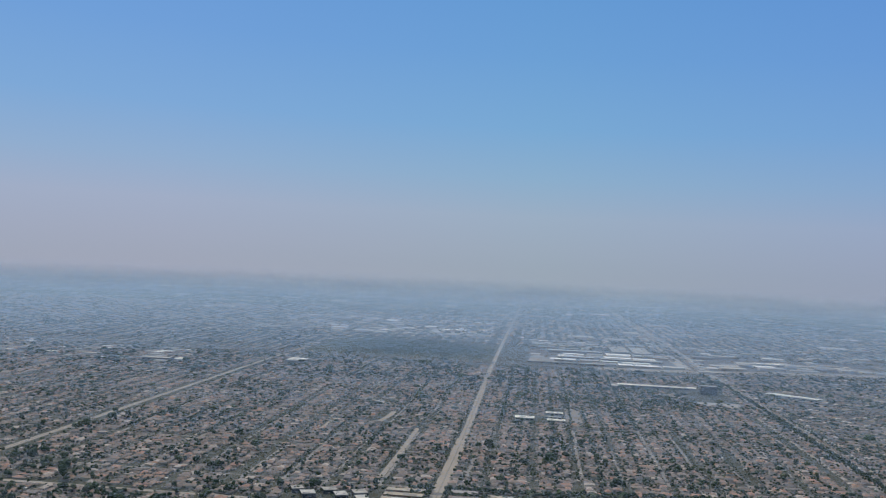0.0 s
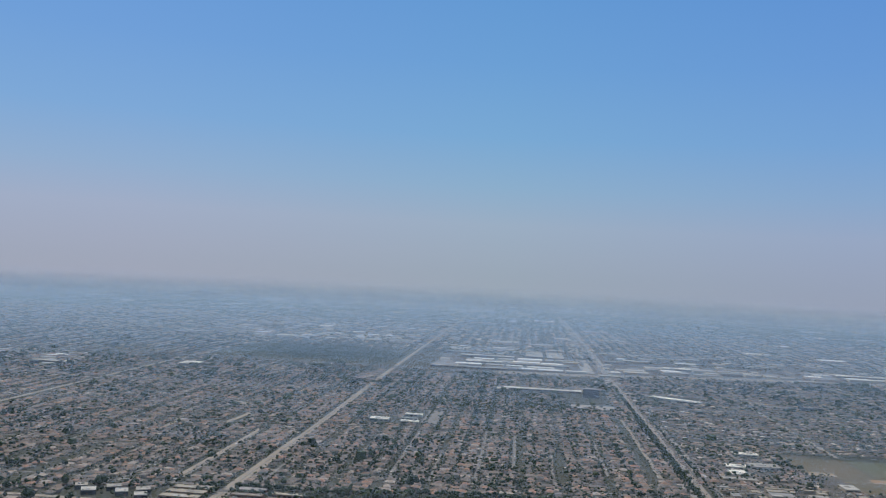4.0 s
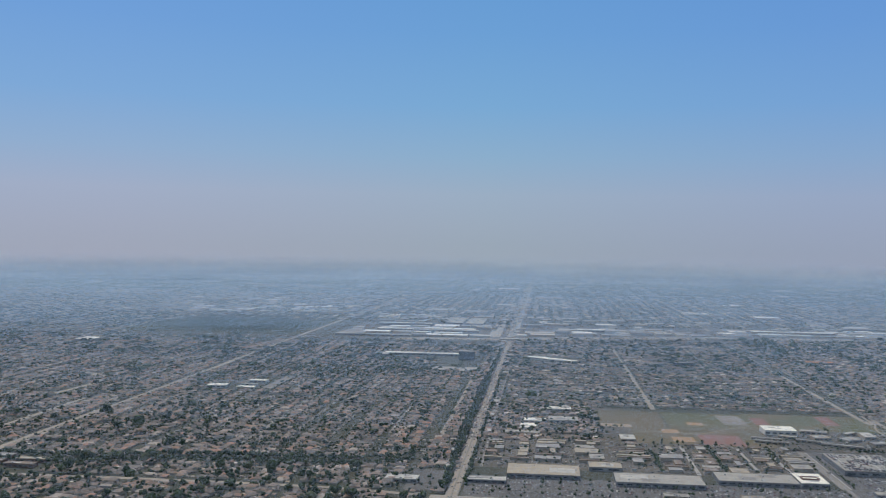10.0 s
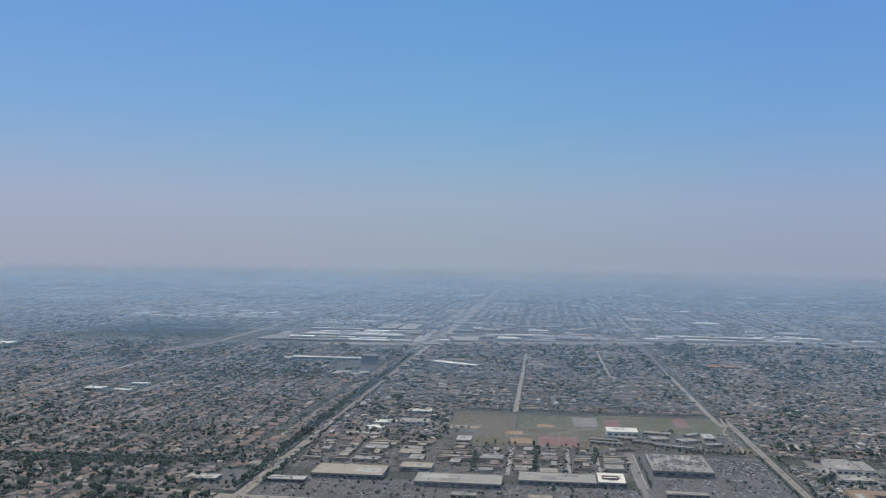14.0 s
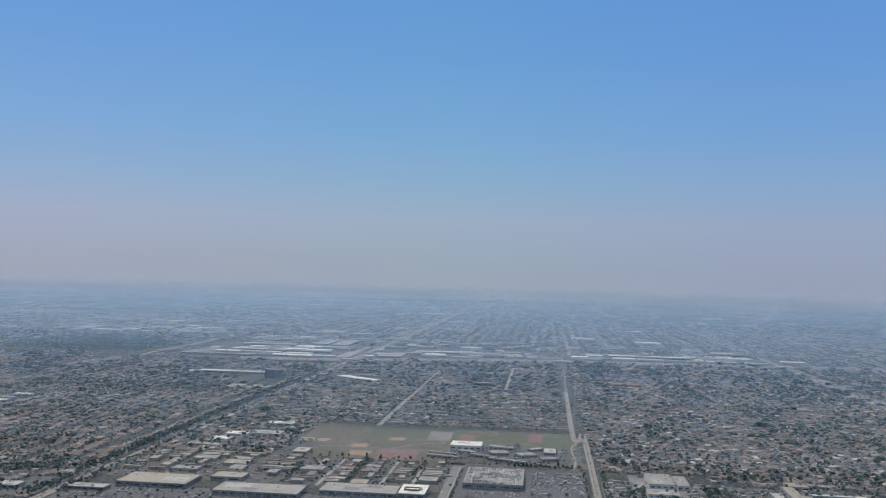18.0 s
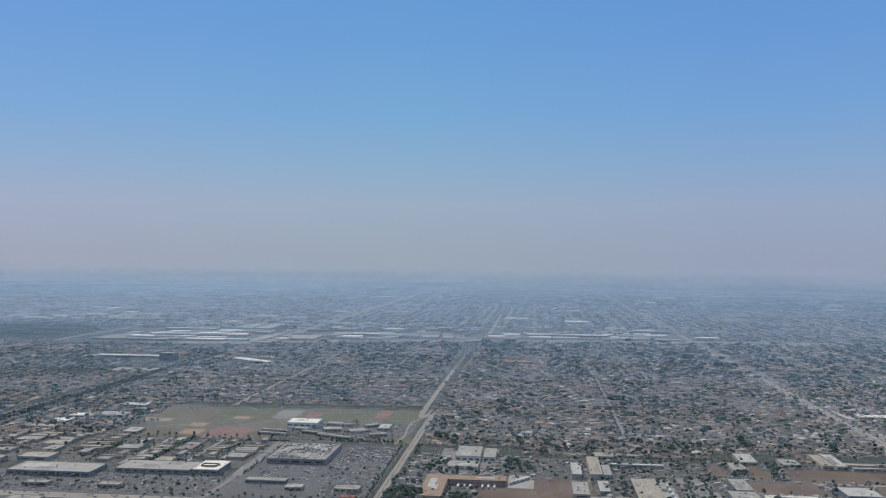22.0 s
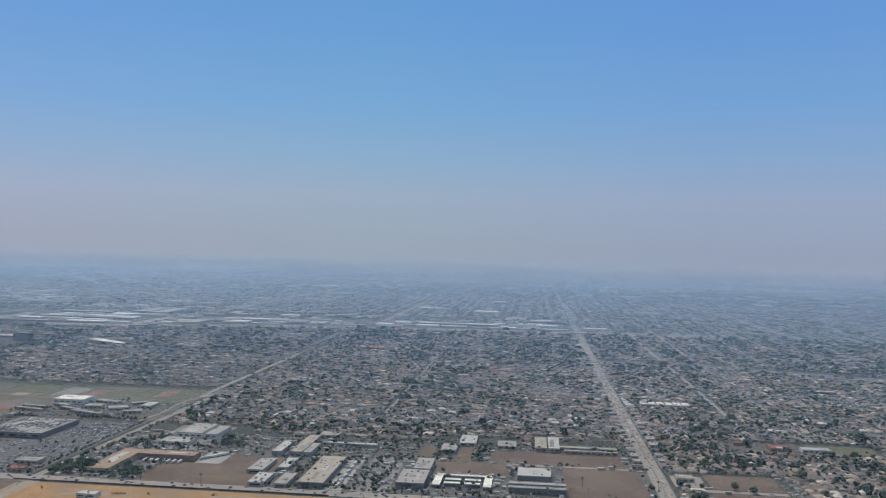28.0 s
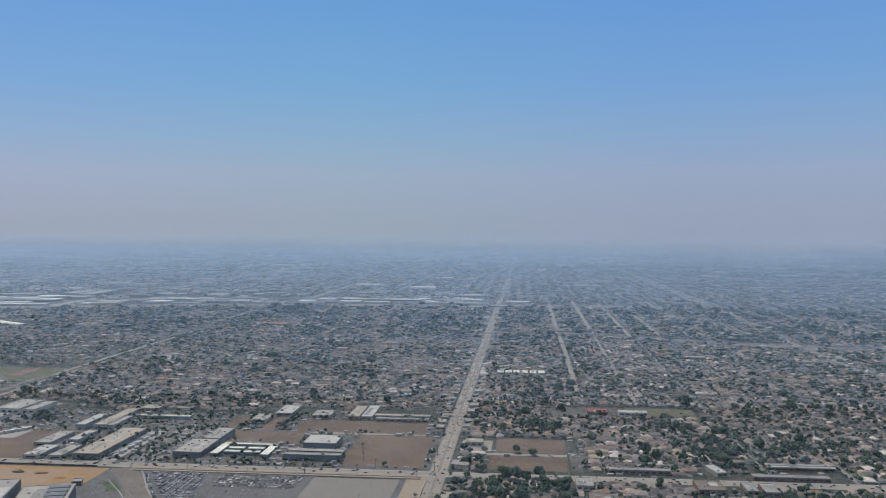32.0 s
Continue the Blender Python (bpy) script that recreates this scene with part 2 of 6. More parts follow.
def sheet(name, x0, y0, x1, y1, z, material, label="", category="", kind="structure", nx=1, ny=1):
    xs, ys = np.linspace(x0, x1, nx + 1), np.linspace(y0, y1, ny + 1)
    v = np.array([(x, y, z) for y in ys for x in xs])
    f = np.array([(j * (nx + 1) + i, j * (nx + 1) + i + 1, (j + 1) * (nx + 1) + i + 1, (j + 1) * (nx + 1) + i) for j in range(ny) for i in range(nx)])
    return tagged(new(name, mesh_from(name, v, f, [material])), label, category, "", kind)


# ---- plan ----


def seen(x, y, pad=0.0):
    """Inside the wedge of ground that comes into view."""
    return (x > -330 - 0.74 * (y - 450) - pad) & (x < 1075 + 0.52 * (y - 450) + pad)


sheet("ground", -6000, -1500, 8000, 5200, 0, M["yard"], "dry dusty city ground reaching the horizon", "ground", nx=14, ny=8)
rng = np.random.default_rng(7)

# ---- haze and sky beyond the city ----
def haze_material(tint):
    """Tinted surface standing in for haze: it passes on the light that falls on its far side."""
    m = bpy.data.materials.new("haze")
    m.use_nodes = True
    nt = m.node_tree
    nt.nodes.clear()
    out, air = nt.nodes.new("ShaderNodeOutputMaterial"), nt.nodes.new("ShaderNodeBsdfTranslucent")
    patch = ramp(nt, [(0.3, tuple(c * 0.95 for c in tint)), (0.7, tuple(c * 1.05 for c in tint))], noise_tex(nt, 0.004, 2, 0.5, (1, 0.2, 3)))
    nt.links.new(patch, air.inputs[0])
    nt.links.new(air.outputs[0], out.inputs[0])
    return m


def haze_strips(y, cover, step, low, top, material):
    """An added veil of hair-thin tinted strips imitating haze across the view: it covers a small share of what lies
    behind, and thins out upwards.
    """
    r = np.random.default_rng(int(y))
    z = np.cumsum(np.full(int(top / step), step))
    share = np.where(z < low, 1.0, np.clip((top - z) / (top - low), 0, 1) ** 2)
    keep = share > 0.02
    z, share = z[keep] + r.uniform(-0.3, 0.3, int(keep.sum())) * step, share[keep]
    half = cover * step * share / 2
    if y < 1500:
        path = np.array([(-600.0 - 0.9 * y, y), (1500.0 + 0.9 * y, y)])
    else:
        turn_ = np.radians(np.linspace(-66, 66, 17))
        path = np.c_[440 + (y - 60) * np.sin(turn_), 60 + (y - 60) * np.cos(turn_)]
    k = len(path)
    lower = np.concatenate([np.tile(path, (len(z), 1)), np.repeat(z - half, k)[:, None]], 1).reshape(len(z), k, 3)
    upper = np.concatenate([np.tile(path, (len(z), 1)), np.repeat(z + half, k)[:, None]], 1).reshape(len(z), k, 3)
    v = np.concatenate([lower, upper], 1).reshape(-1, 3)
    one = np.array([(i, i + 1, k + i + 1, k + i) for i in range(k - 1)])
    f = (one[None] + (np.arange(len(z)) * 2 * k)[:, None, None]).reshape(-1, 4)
    return tagged(new("haze_strips", mesh_from("haze_strips", v, f, [material])), "thin tinted strips standing in for haze over the city", "haze", "", "stuff")


# tints by distance paint the haze; the farthest are whitened against the backdrop's shadow
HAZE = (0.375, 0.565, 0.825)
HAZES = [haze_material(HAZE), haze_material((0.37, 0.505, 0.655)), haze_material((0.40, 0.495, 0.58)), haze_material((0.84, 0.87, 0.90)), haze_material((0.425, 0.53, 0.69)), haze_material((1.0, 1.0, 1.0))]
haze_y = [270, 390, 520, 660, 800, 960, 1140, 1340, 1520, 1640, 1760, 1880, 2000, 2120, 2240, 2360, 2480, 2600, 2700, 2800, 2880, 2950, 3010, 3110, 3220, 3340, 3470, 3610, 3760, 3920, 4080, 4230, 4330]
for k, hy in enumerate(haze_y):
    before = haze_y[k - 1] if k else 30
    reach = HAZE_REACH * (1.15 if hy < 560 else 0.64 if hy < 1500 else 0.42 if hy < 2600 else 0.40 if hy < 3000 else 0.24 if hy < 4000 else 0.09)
    haze_strips(hy, 1 - math.exp(-(hy - before) / reach), max(0.16, hy / 3600), 112 * (1 - hy / 4700), 112 * (1 - hy / 4700) + (38 if hy < 3000 else 58), HAZES[4 if hy < 560 else 0 if hy < 1500 else 1 if hy < 2300 else 2 if hy < 3000 else 3 if hy < 3300 else 5])

SKY_R = 4400.0
bd = bpy.data.materials.new("sky_backdrop")
bd.use_nodes = True
bnt = bd.node_tree
bnt.nodes.clear()
b_out, b_em, b_geo, b_sep, b_map = [bnt.nodes.new("ShaderNode" + k) for k in ("OutputMaterial", "Emission", "NewGeometry", "SeparateXYZ", "MapRange")]
bnt.links.new(b_geo.outputs["Position"], b_sep.inputs[0])
b_map.inputs["From Min"].default_value, b_map.inputs["From Max"].default_value = 0.0, 1550.0
bnt.links.new(b_sep.outputs["Z"], b_map.inputs["Value"])


def lin(r, g, b):
    return tuple(((c / 255 + 0.055) / 1.055) ** 2.4 if c > 10 else c / 255 / 12.92 for c in (r, g, b))


sky_col = ramp(bnt, [(0.0, lin(151, 164, 184)), (0.055, lin(151, 164, 185)), (0.09, lin(151, 165, 187)), (0.14, lin(152, 167, 191)), (0.24, lin(152, 171, 199)),
                     (0.36, lin(137, 171, 208)), (0.52, lin(119, 166, 216)), (0.75, lin(106, 157, 217)), (1.0, lin(97, 150, 215))], b_map.outputs[0])
# side glare put into the backdrop's colour: paler towards the sun's side
b_side = bnt.nodes.new("ShaderNodeMapRange")
bnt.links.new(b_sep.outputs["X"], b_side.inputs["Value"])
b_side.inputs["From Min"].default_value, b_side.inputs["From Max"].default_value = -2600.0, 2600.0
side_col = ramp(bnt, [(0.18, (1.13, 1.03, 0.99)), (0.50, (1.04, 1.035, 0.955)), (0.80, (0.985, 0.952, 0.958))], b_side.outputs[0])
sky_col = blend(bnt, sky_col, side_col, 1.0, "MULTIPLY")
bnt.links.new(sky_col, b_em.inputs[0])
b_em.inputs[1].default_value = SKY_GLOW
bnt.links.new(b_em.outputs[0], b_out.inputs[0])
arc = np.radians(np.linspace(-75, 75, 61))
ax_, ay_ = 440 + SKY_R * np.sin(arc), 60 + SKY_R * np.cos(arc)
bv = np.concatenate([np.c_[ax_, ay_, np.full(61, -5)], np.c_[ax_, ay_, np.full(61, 1750)]])
tagged(new("backdrop", mesh_from("sky", bv, np.array([(k, k + 1, k + 62, k + 61) for k in range(60)]), [bd])), "hazy blue sky fading to grey at the horizon", "sky", "", "structure")


# ---- roads ----
def strip(name, pts, width, z, material, label, category="road"):
    """A flat strip along a polyline."""
    p = np.array(pts, dtype=float)
    if len(p) > 4 and width < 12:
        q = np.concatenate([[2 * p[0] - p[1]], p, [2 * p[-1] - p[-2]]])
        u = np.linspace(0, 1, 6)[:-1, None]
        p = np.concatenate([0.5 * (2 * q[i] + (q[i + 1] - q[i - 1]) * u + (2 * q[i - 1] - 5 * q[i] + 4 * q[i + 1] - q[i + 2]) * u ** 2 + (3 * q[i] - q[i - 1] - 3 * q[i + 1] + q[i + 2]) * u ** 3) for i in range(1, len(q) - 2)] + [p[-1:]])
    d = np.gradient(p, axis=0)
    n = np.stack([d[:, 1], -d[:, 0]], 1) / np.linalg.norm(d, axis=1)[:, None] * width / 2
    k = len(p)
    v = np.concatenate([np.c_[p + n, np.full(k, z)], np.c_[p - n, np.full(k, z)]])
    f = np.array([(i, i + k, i + k + 1, i + 1) for i in range(k - 1)])
    return tagged(new(name, mesh_from(name, v, f[:, ::-1], [material])), label, category, "", "structure")


AVENUES = [-935.0, -640.0, -345.0, -58.0, 235.0, 533.0, 843.0, 1151.0, 1455.0, 1760.0, 2065.0]
WIDTH = {235.0: 5.4, 843.0: 7.2, 533.0: 3.7, -58.0: 5.0, 1151.0: 5.5}
CROSS_Y = 487.0


def avenue_x(x, y):
    if x == -58.0:
        return x + np.interp(y, (700, 1200), (4.5, 0.0))
    return np.where(y < 744, x, x - 8.5) if x == 533.0 else np.full_like(np.asarray(y, dtype=float), x)


for ax in AVENUES:
    w = WIDTH.get(ax, 4.0)
    if ax == 533.0:
        pts = [(533, 250), (533.5, 730), (530, 742), (525, 756), (525, 1020)]
        strip("road", [(525, 1021), (530, 1500), (540, 4800)], 1.9, 0.10, M["street"], "narrow worn far end of the avenue")
    else:
        pts = [(float(avenue_x(ax, y)), y) for y in (250, 700, 950, 1200, 2500, 4800)]
    strip("road", pts, w, 0.10, M["road"], "pale sun-bleached asphalt avenue running to the horizon")
    strip("pavement", pts, w + (0.8 if ax == 533.0 else 1.4), 0.06, M["street"], "pale concrete pavement along the avenue", "pavement")
    for s in (-0.25, 0.25):
        strip("trim", [(px + s, py) for px, py in pts[:3]], 0.22, 0.115, M["asphalt"], "dark seam down the middle of the avenue", "road marking")
CHANNEL = [(-70, 527), (10, 533), (50, 543), (90, 549), (130, 551), (165, 553), (192, 560), (203, 573), (200, 590)]
ch_x, ch_y = np.array(CHANNEL[:8]).T
strip("water", CHANNEL, 6.0, 0.11, M["asphalt"], "dark tree-lined drainage channel between houses", "channel")
strip("road", [(-1200, 478), (-163, 490), (0, 495), (150, 497), (222, 490)], 4.2, 0.12, M["road"], "pale cross street between houses")
strip("road", [(224, CROSS_Y), (700, CROSS_Y), (2200, CROSS_Y)], 6.5, 0.13, M["road"], "pale cross boulevard with worn asphalt")
strip("pavement", [(224, CROSS_Y), (900, CROSS_Y), (2200, CROSS_Y)], 9.0, 0.075, M["concrete"], "concrete pavement along the cross boulevard", "pavement")
FREEWAY = [(-900, 1215), (-300, 1235), (80, 1248), (230, 1272), (322, 1308), (402, 1332), (565, 1362), (727, 1380), (845, 1388), (1200, 1410), (1700, 1440)]
fwy_x, fwy_y = np.array(FREEWAY).T
strip("road", FREEWAY[:3], 26, 0.5, M["paved"], "worn freeway crossing the city")
strip("road", FREEWAY[2:], 26, 0.5, M["road"], "wide pale freeway crossing the city")
strip("road", [(x, y + 20) for x, y in FREEWAY[2:]], 5, 0.4, M["concrete"], "pale service road beside the freeway")
CANAL = [(843, 1052), (950, 1054), (1011, 1027), (1105, 997), (1300, 935)]
strip("water", CANAL, 13, 0.14, M["asphalt"], "dark concrete drainage channel", "channel")
for dy in (-8.5, 8.5):
    strip("pavement", [(x, y + dy) for x, y in CANAL], 2.6, 0.15, M["concrete"], "pale concrete bank of the drainage channel", "bank")
for y_, x0_, x1_ in ((1047, 700, 846),):
    strip("road", [(x0_, y_), (x1_, y_)], 4, 0.1, M["road"], "pale side street")
OPEN = {-40: (552, 632, 2.2), 33: (588, 765, 2.6), 59: (590, 690, 1.7), 88: (588, 785, 2.6), 112: (640, 772, 2.4), 140: (600, 700, 2.0), 177: (640, 760, 2.0), 213: (638, 896, 3.2)}
STREETS_NS = [(x, y0_, y1_, w) for x, (y0_, y1_, w) in OPEN.items()]
LEAFY = [(x, 572, 1180) for x in (-10, 17, 46, 73, 101, 127, 158, 192)] + [(x, 790, 1180) for x in (-28, 33, 88, 112, 140)]
for x in (-92, -119, -150, -172, -208, -243, -274, -305, -381, -415, -449, -483, -517, -551, -585):
    y = 500.0 + rng.uniform(0, 60)
    while y < 1120:
        long_ = rng.uniform(60, 190)
        STREETS_NS.append((x + rng.uniform(-4, 4), y, min(y + long_, 1150), rng.uniform(1.8, 2.8)))
        LEAFY.append((x + rng.uniform(-3, 3), y + long_, min(y + long_ + 110, 1170)))
        y += long_ + rng.uniform(25, 120)
strip("road", [(-53.5, 250), (-53.5, 500), (-53.5, 700)], 8.2, 0.105, M["road"], "pale broad avenue with worn edges")
STREETS_NS += [(-93, 560, 730, 3.6), (-246, 610, 690, 3.4), (-166, 705, 748, 3.4)]
STREETS_NS += [(246, 560, 1000, 1.6), (370, 766, 1010, 4.2), (370, 1010, 1200, 3.2), (674, 690, 1000, 2.6), (677, 1000, 1190, 2.4), (461, 990, 1230, 3.6), (919, 700, 1040, 3.8), (918, 1066, 1560, 5.0), (955, 670, 1040, 3.8), (955.5, 1066, 1520, 5.0), (995, 490, 1030, 2.4), (993, 1048, 1470, 5.0), (1026, 1044, 1430, 5.0), (1032, 490, 1010, 2.6), (1068, 490, 1000, 2.0), (1072, 1025, 1530, 5.0), (1110, 490, 980, 2.6), (1110, 1020, 1400, 4.0)]
STREETS_NS += [(x, 490, 1400, 2.6) for x in range(1190, 1700, 37)]
STREETS_NS += [(x, 1660, 2400, 3.2) for x in (-500, -270, 95, 320, 460, 1010)] + [(611, 1500, 2400, 7.0), (688, 1580, 2400, 7.0), (540, 1480, 2000, 6.0), (765, 1560, 2400, 5.0)]
for sx, y0_, y1_, w in STREETS_NS:
    strip("road", [(sx, y0_), (sx + rng.uniform(-1, 1), (y0_ + y1_) / 2), (sx, y1_)], w, 0.09, M["road" if w > 3.1 else "street"], "pale concrete residential street between houses")
STREETS_EW = [(y, -58, 235, 2.6) for y in (590, 772, 880, 1000, 1090)] + [(y, -600, -62, 1.8) for y in (540, 640, 752, 860, 960, 1060)]
STREETS_EW += [(y, 237, 525, 1.9) for y in range(800, 1200, 36)] + [(y, 527, 842, 1.9) for y in range(640, 1330, 36)] + [(y, 845, 1150, 2.6) for y in (600, 700, 760, 850, 940, 1130, 1230)]
for sy, x0_, x1_, w in STREETS_EW:
    strip("road", [(x0_, sy), ((x0_ + x1_) / 2, sy + rng.uniform(-1, 1)), (x1_, sy)], w, 0.08, M["street"], "narrow pale street between rows of houses")
strip("road", [(640, 1240), (657, 1226), (688, 1201), (717, 1169), (740, 1146), (790, 1108)], 3.2, 0.12, M["road"], "pale diagonal street among houses")
strip("road", [(531, 738), (523, 712), (522.5, 690), (524, 661), (522, 633)], 1.5, 0.12, M["road"], "pale slip road beside a school")
strip("road", [(344, 672), (362, 678), (388, 675.5), (400, 681), (415, 697), (430, 706)], 1.0, 0.125, M["tan_soil"], "worn tan path across a playing field", "path")
strip("road", [(-129, 740), (-124, 798), (-135, 843), (-152, 860), (-175, 868)], 5, 0.1, M["road"], "pale curving street among houses")


# ---- open lots and fields ----
def lot(name, x0, y0, x1, y1, z, material, label, category):
    return sheet(name, x0, y0, x1, y1, z, material, label, category)


LOTS = [
    (240, 395, 529, 482, 0.05, "asphalt", "dark asphalt car park of a shopping centre", "car park"),
    (240, 492, 450, 536, 0.05, "asphalt", "dark asphalt car park in front of shops", "car park"),
    (450, 492, 529, 630, 0.05, "asphalt", "dark asphalt car park round a large store", "car park"),
    (345, 638, 436, 696, 0.05, "olive", "worn olive-brown school playing field", "field"),
    (322, 696, 372, 756, 0.05, "olive", "worn olive-brown school playing field", "field"),
    (373.5, 697, 436, 756, 0.05, "grass", "dry green school playing field", "field"),
    (322, 690, 346, 702, 0.09, "tan_soil", "bare tan dirt at the edge of a playing field", "infield"),
    (240, 556, 452, 637, 0.025, "paved", "worn grey paving between rows of flats", "yard"),
    (240, 637, 345, 765, 0.025, "paved", "worn grey paved school yard", "yard"),
    (436, 632, 528, 700, 0.025, "paved", "worn grey paved school yard", "yard"),
    (537, 491, 842, 606, 0.025, "paved", "worn grey paving among workshops", "yard"),
    (541, 497, 552, 545, 0.05, "asphalt", "dark asphalt car park beside trees", "car park"),
    (436, 700, 527, 762, 0.055, "grass", "dry green athletics field", "field"),
    (389, 640, 402.6, 673, 0.09, "redtrack", "dull red hard court", "court"),
    (403.4, 640, 417, 673, 0.09, "redtrack", "dull red hard court", "court"),
    (402.6, 640, 403.4, 673, 0.095, "street", "pale strip between two courts", "court"),
    (439, 716, 450, 744, 0.09, "redtrack", "dull red end of a sports field", "court"),
    (491, 723, 502, 758, 0.09, "redtrack", "dull red end of a sports field", "court"),
    (415, 712, 433, 750, 0.10, "street", "pale concrete court beside the field", "court"),
    (388, 706, 400, 717, 0.09, "clay", "tan clay infield", "infield"),
    (366, 675, 378, 688, 0.09, "clay", "tan clay infield", "infield"),
    (370, 647, 385, 663, 0.09, "clay", "tan clay infield", "infield"),
    (310, 695, 322, 748, 0.10, "street", "pale paved yard beside a playing field", "yard"),
    (540, 400, 690, 480, 0.05, "dirt", "orange graded building-site dirt", "building site"),
    (493, 400, 531, 482, 0.06, "vacant", "brown fenced vacant ground", "vacant lot"),
    (583, 491, 643, 552, 0.05, "vacant", "brown bare vacant lot", "vacant lot"),
    (598, 532, 612, 560, 0.06, "concrete", "pale paved works yard", "yard"),
    (712, 566, 721, 598, 0.05, "vacant", "brown bare vacant lot", "vacant lot"),
    (735, 566, 743.5, 602, 0.05, "vacant", "brown bare vacant lot", "vacant lot"),
    (722, 538, 765, 563, 0.05, "vacant", "brown bare vacant lot", "vacant lot"),
    (755, 566, 828, 596, 0.05, "vacant", "brown bare vacant lot", "vacant lot"),
    (794, 498, 834, 561, 0.05, "vacant", "brown bare vacant lot", "vacant lot"),
    (764, 562, 832, 565.5, 0.07, "road", "pale dirt lane between vacant lots", "lane"),
    (868, 531, 904, 562, 0.05, "vacant", "brown bare vacant lot", "vacant lot"),
    (866, 498, 903, 524, 0.05, "vacant", "brown bare vacant lot", "vacant lot"),
    (860, 525, 904, 530, 0.06, "road", "pale lane between vacant lots", "lane"),
    (905, 497, 911, 530, 0.05, "paved", "dark paved yard", "yard"),
    (850, 533, 866, 556, 0.06, "road", "pale paved forecourt", "forecourt"),
    (957, 630, 987, 654, 0.05, "grass", "dry green school lawn", "field"),
    (896, 626, 957, 655, 0.05, "paved", "grey paved schoolyard", "yard"),
    (690, 385, 737, 478, 0.05, "asphalt", "dark asphalt car park", "car park"),
    (737, 385, 790, 478, 0.055, "asphalt", "dark asphalt car park", "car park"),
    (788, 385, 827, 476, 0.06, "apron", "worn grey paved apron", "apron"),
    (830, 385, 838.6, 484, 0.06, "tan_soil", "tan dirt verge beside the avenue", "verge"),
    (677, 492, 686, 564, 0.06, "concrete", "pale paved service yard", "yard"),
    (690, 491, 708, 566, 0.05, "street", "grey paved tree-lined car park", "car park"),
    (165, 960, 214, 985, 0.05, "concrete", "pale paved lot beside an office tower", "car park"),
    (-330, 1262, -64, 1500, 0.05, "park", "tree-dotted park lawn in the haze", "park"),
    (-12, 1292, 862, 1650, 0.03, "paved", "worn paved industrial yards beyond the freeway", "yard"),
    (203, 1310, 220, 2060, 0.06, "concrete", "pale paved strip beside the avenue beyond the freeway", "pavement"),
    (226.5, 1290, 231.5, 2900, 0.05, "concrete", "pale pavement along the avenue beyond the freeway", "pavement"),
    (238.5, 1290, 244, 2900, 0.05, "concrete", "pale pavement along the avenue beyond the freeway", "pavement"),
    (700, 477.6, 838.6, 482.9, 0.16, "tan_soil", "tan dirt bank along the boulevard", "verge"),
    (370.8, 557, 373.2, 632, 0.09, "concrete", "pale concrete lane between flats", "lane"),
    (407, 557, 409, 632, 0.09, "concrete", "pale concrete lane between flats", "lane"),
    (425, 566, 427, 610, 0.09, "concrete", "pale concrete lane between flats", "lane"),
    (444.5, 538, 449, 628, 0.09, "street", "grey service road beside a store", "road"),
    (449.2, 538, 450.2, 628, 0.10, "concrete", "pale kerb strip beside a service road", "kerb"),
    (518, 638, 531, 655, 0.06, "grass", "dry green lawn beside a school", "lawn"),
    (827, 385, 830, 480, 0.07, "asphalt", "dark strip of new asphalt beside an apron", "road"),
    (660, 483.4, 840, 484.6, 0.15, "concrete", "pale pavement along the boulevard", "pavement"),
    (555, 560, 590, 627, 0.05, "street", "grey paved schoolyard", "yard"),
    (29, 806, 43, 880, 0.05, "street", "grey paved schoolyard among houses", "yard"),
    (531.5, 385, 541, 481, 0.115, "tan_soil", "tan dirt site road beside a building site", "road"),
    (556, 424, 600, 446, 0.07, "clay", "levelled orange patch on a building site", "building site"),
    (628, 452, 672, 474, 0.07, "clay", "levelled orange patch on a building site", "building site"),
    (208, 500, 231, 544, 0.05, "asphalt", "dark asphalt car park beside a corner shop", "car park"),
    (-85, 497, -58, 531, 0.04, "paved", "worn grey paving round long sheds", "yard"),
]
for x0_, y0_, x1_, y1_, z_, m_, l_, c_ in LOTS:
    lot("ground", x0_, y0_, x1_, y1_, z_, M[m_], l_, c_)
strip("ground", [(696, 482), (700, 474), (706, 466), (713, 455), (720, 442), (727, 428), (730.5, 416), (729, 404), (722, 394), (712, 384)], 11, 0.10, M["drive"], "broad curving drive of worn brown tarmac", "drive")
for px, py, a in ((708, 462, 40), (716, 449, 30), (723.5, 436, 27), (729, 423, 15), (730, 409, -10)):
    c_, s_ = 5.2 * math.cos(radians(a)), 5.2 * math.sin(radians(a))
    strip("ground", [(px - c_, py - s_), (px, py), (px + c_, py + s_)], 0.8, 0.125, M["apron"], "pale worn joint across a curved drive", "joint")
strip("ground", [(699, 458.5), (703.5, 452.5), (708, 445)], 5.5, 0.12, M["lawn"], "green planted island inside a curved drive", "island")
strip("ground", [(716, 424), (720.5, 417), (721.5, 410), (717, 406)], 3.2, 0.12, M["lawn"], "green planted verge inside a curved drive", "verge")
strip("ground", [(700, 482), (706, 478), (719, 453), (733, 428), (736, 416), (734, 401), (728, 391)], 0.6, 0.13, M["concrete"], "pale outer kerb of a curved drive", "kerb")
strip("ground", [(698, 461), (704, 453), (713, 441), (723, 423), (725, 411), (719, 404)], 0.5, 0.13, M["concrete"], "pale inner kerb of a curved drive", "kerb")
strip("ground", [(447, 552), (447.5, 520), (445, 482), (441, 468), (431, 459), (416, 455), (409, 430), (403, 405)], 2.6, 0.118, M["street"], "pale service road winding through a car park", "road")


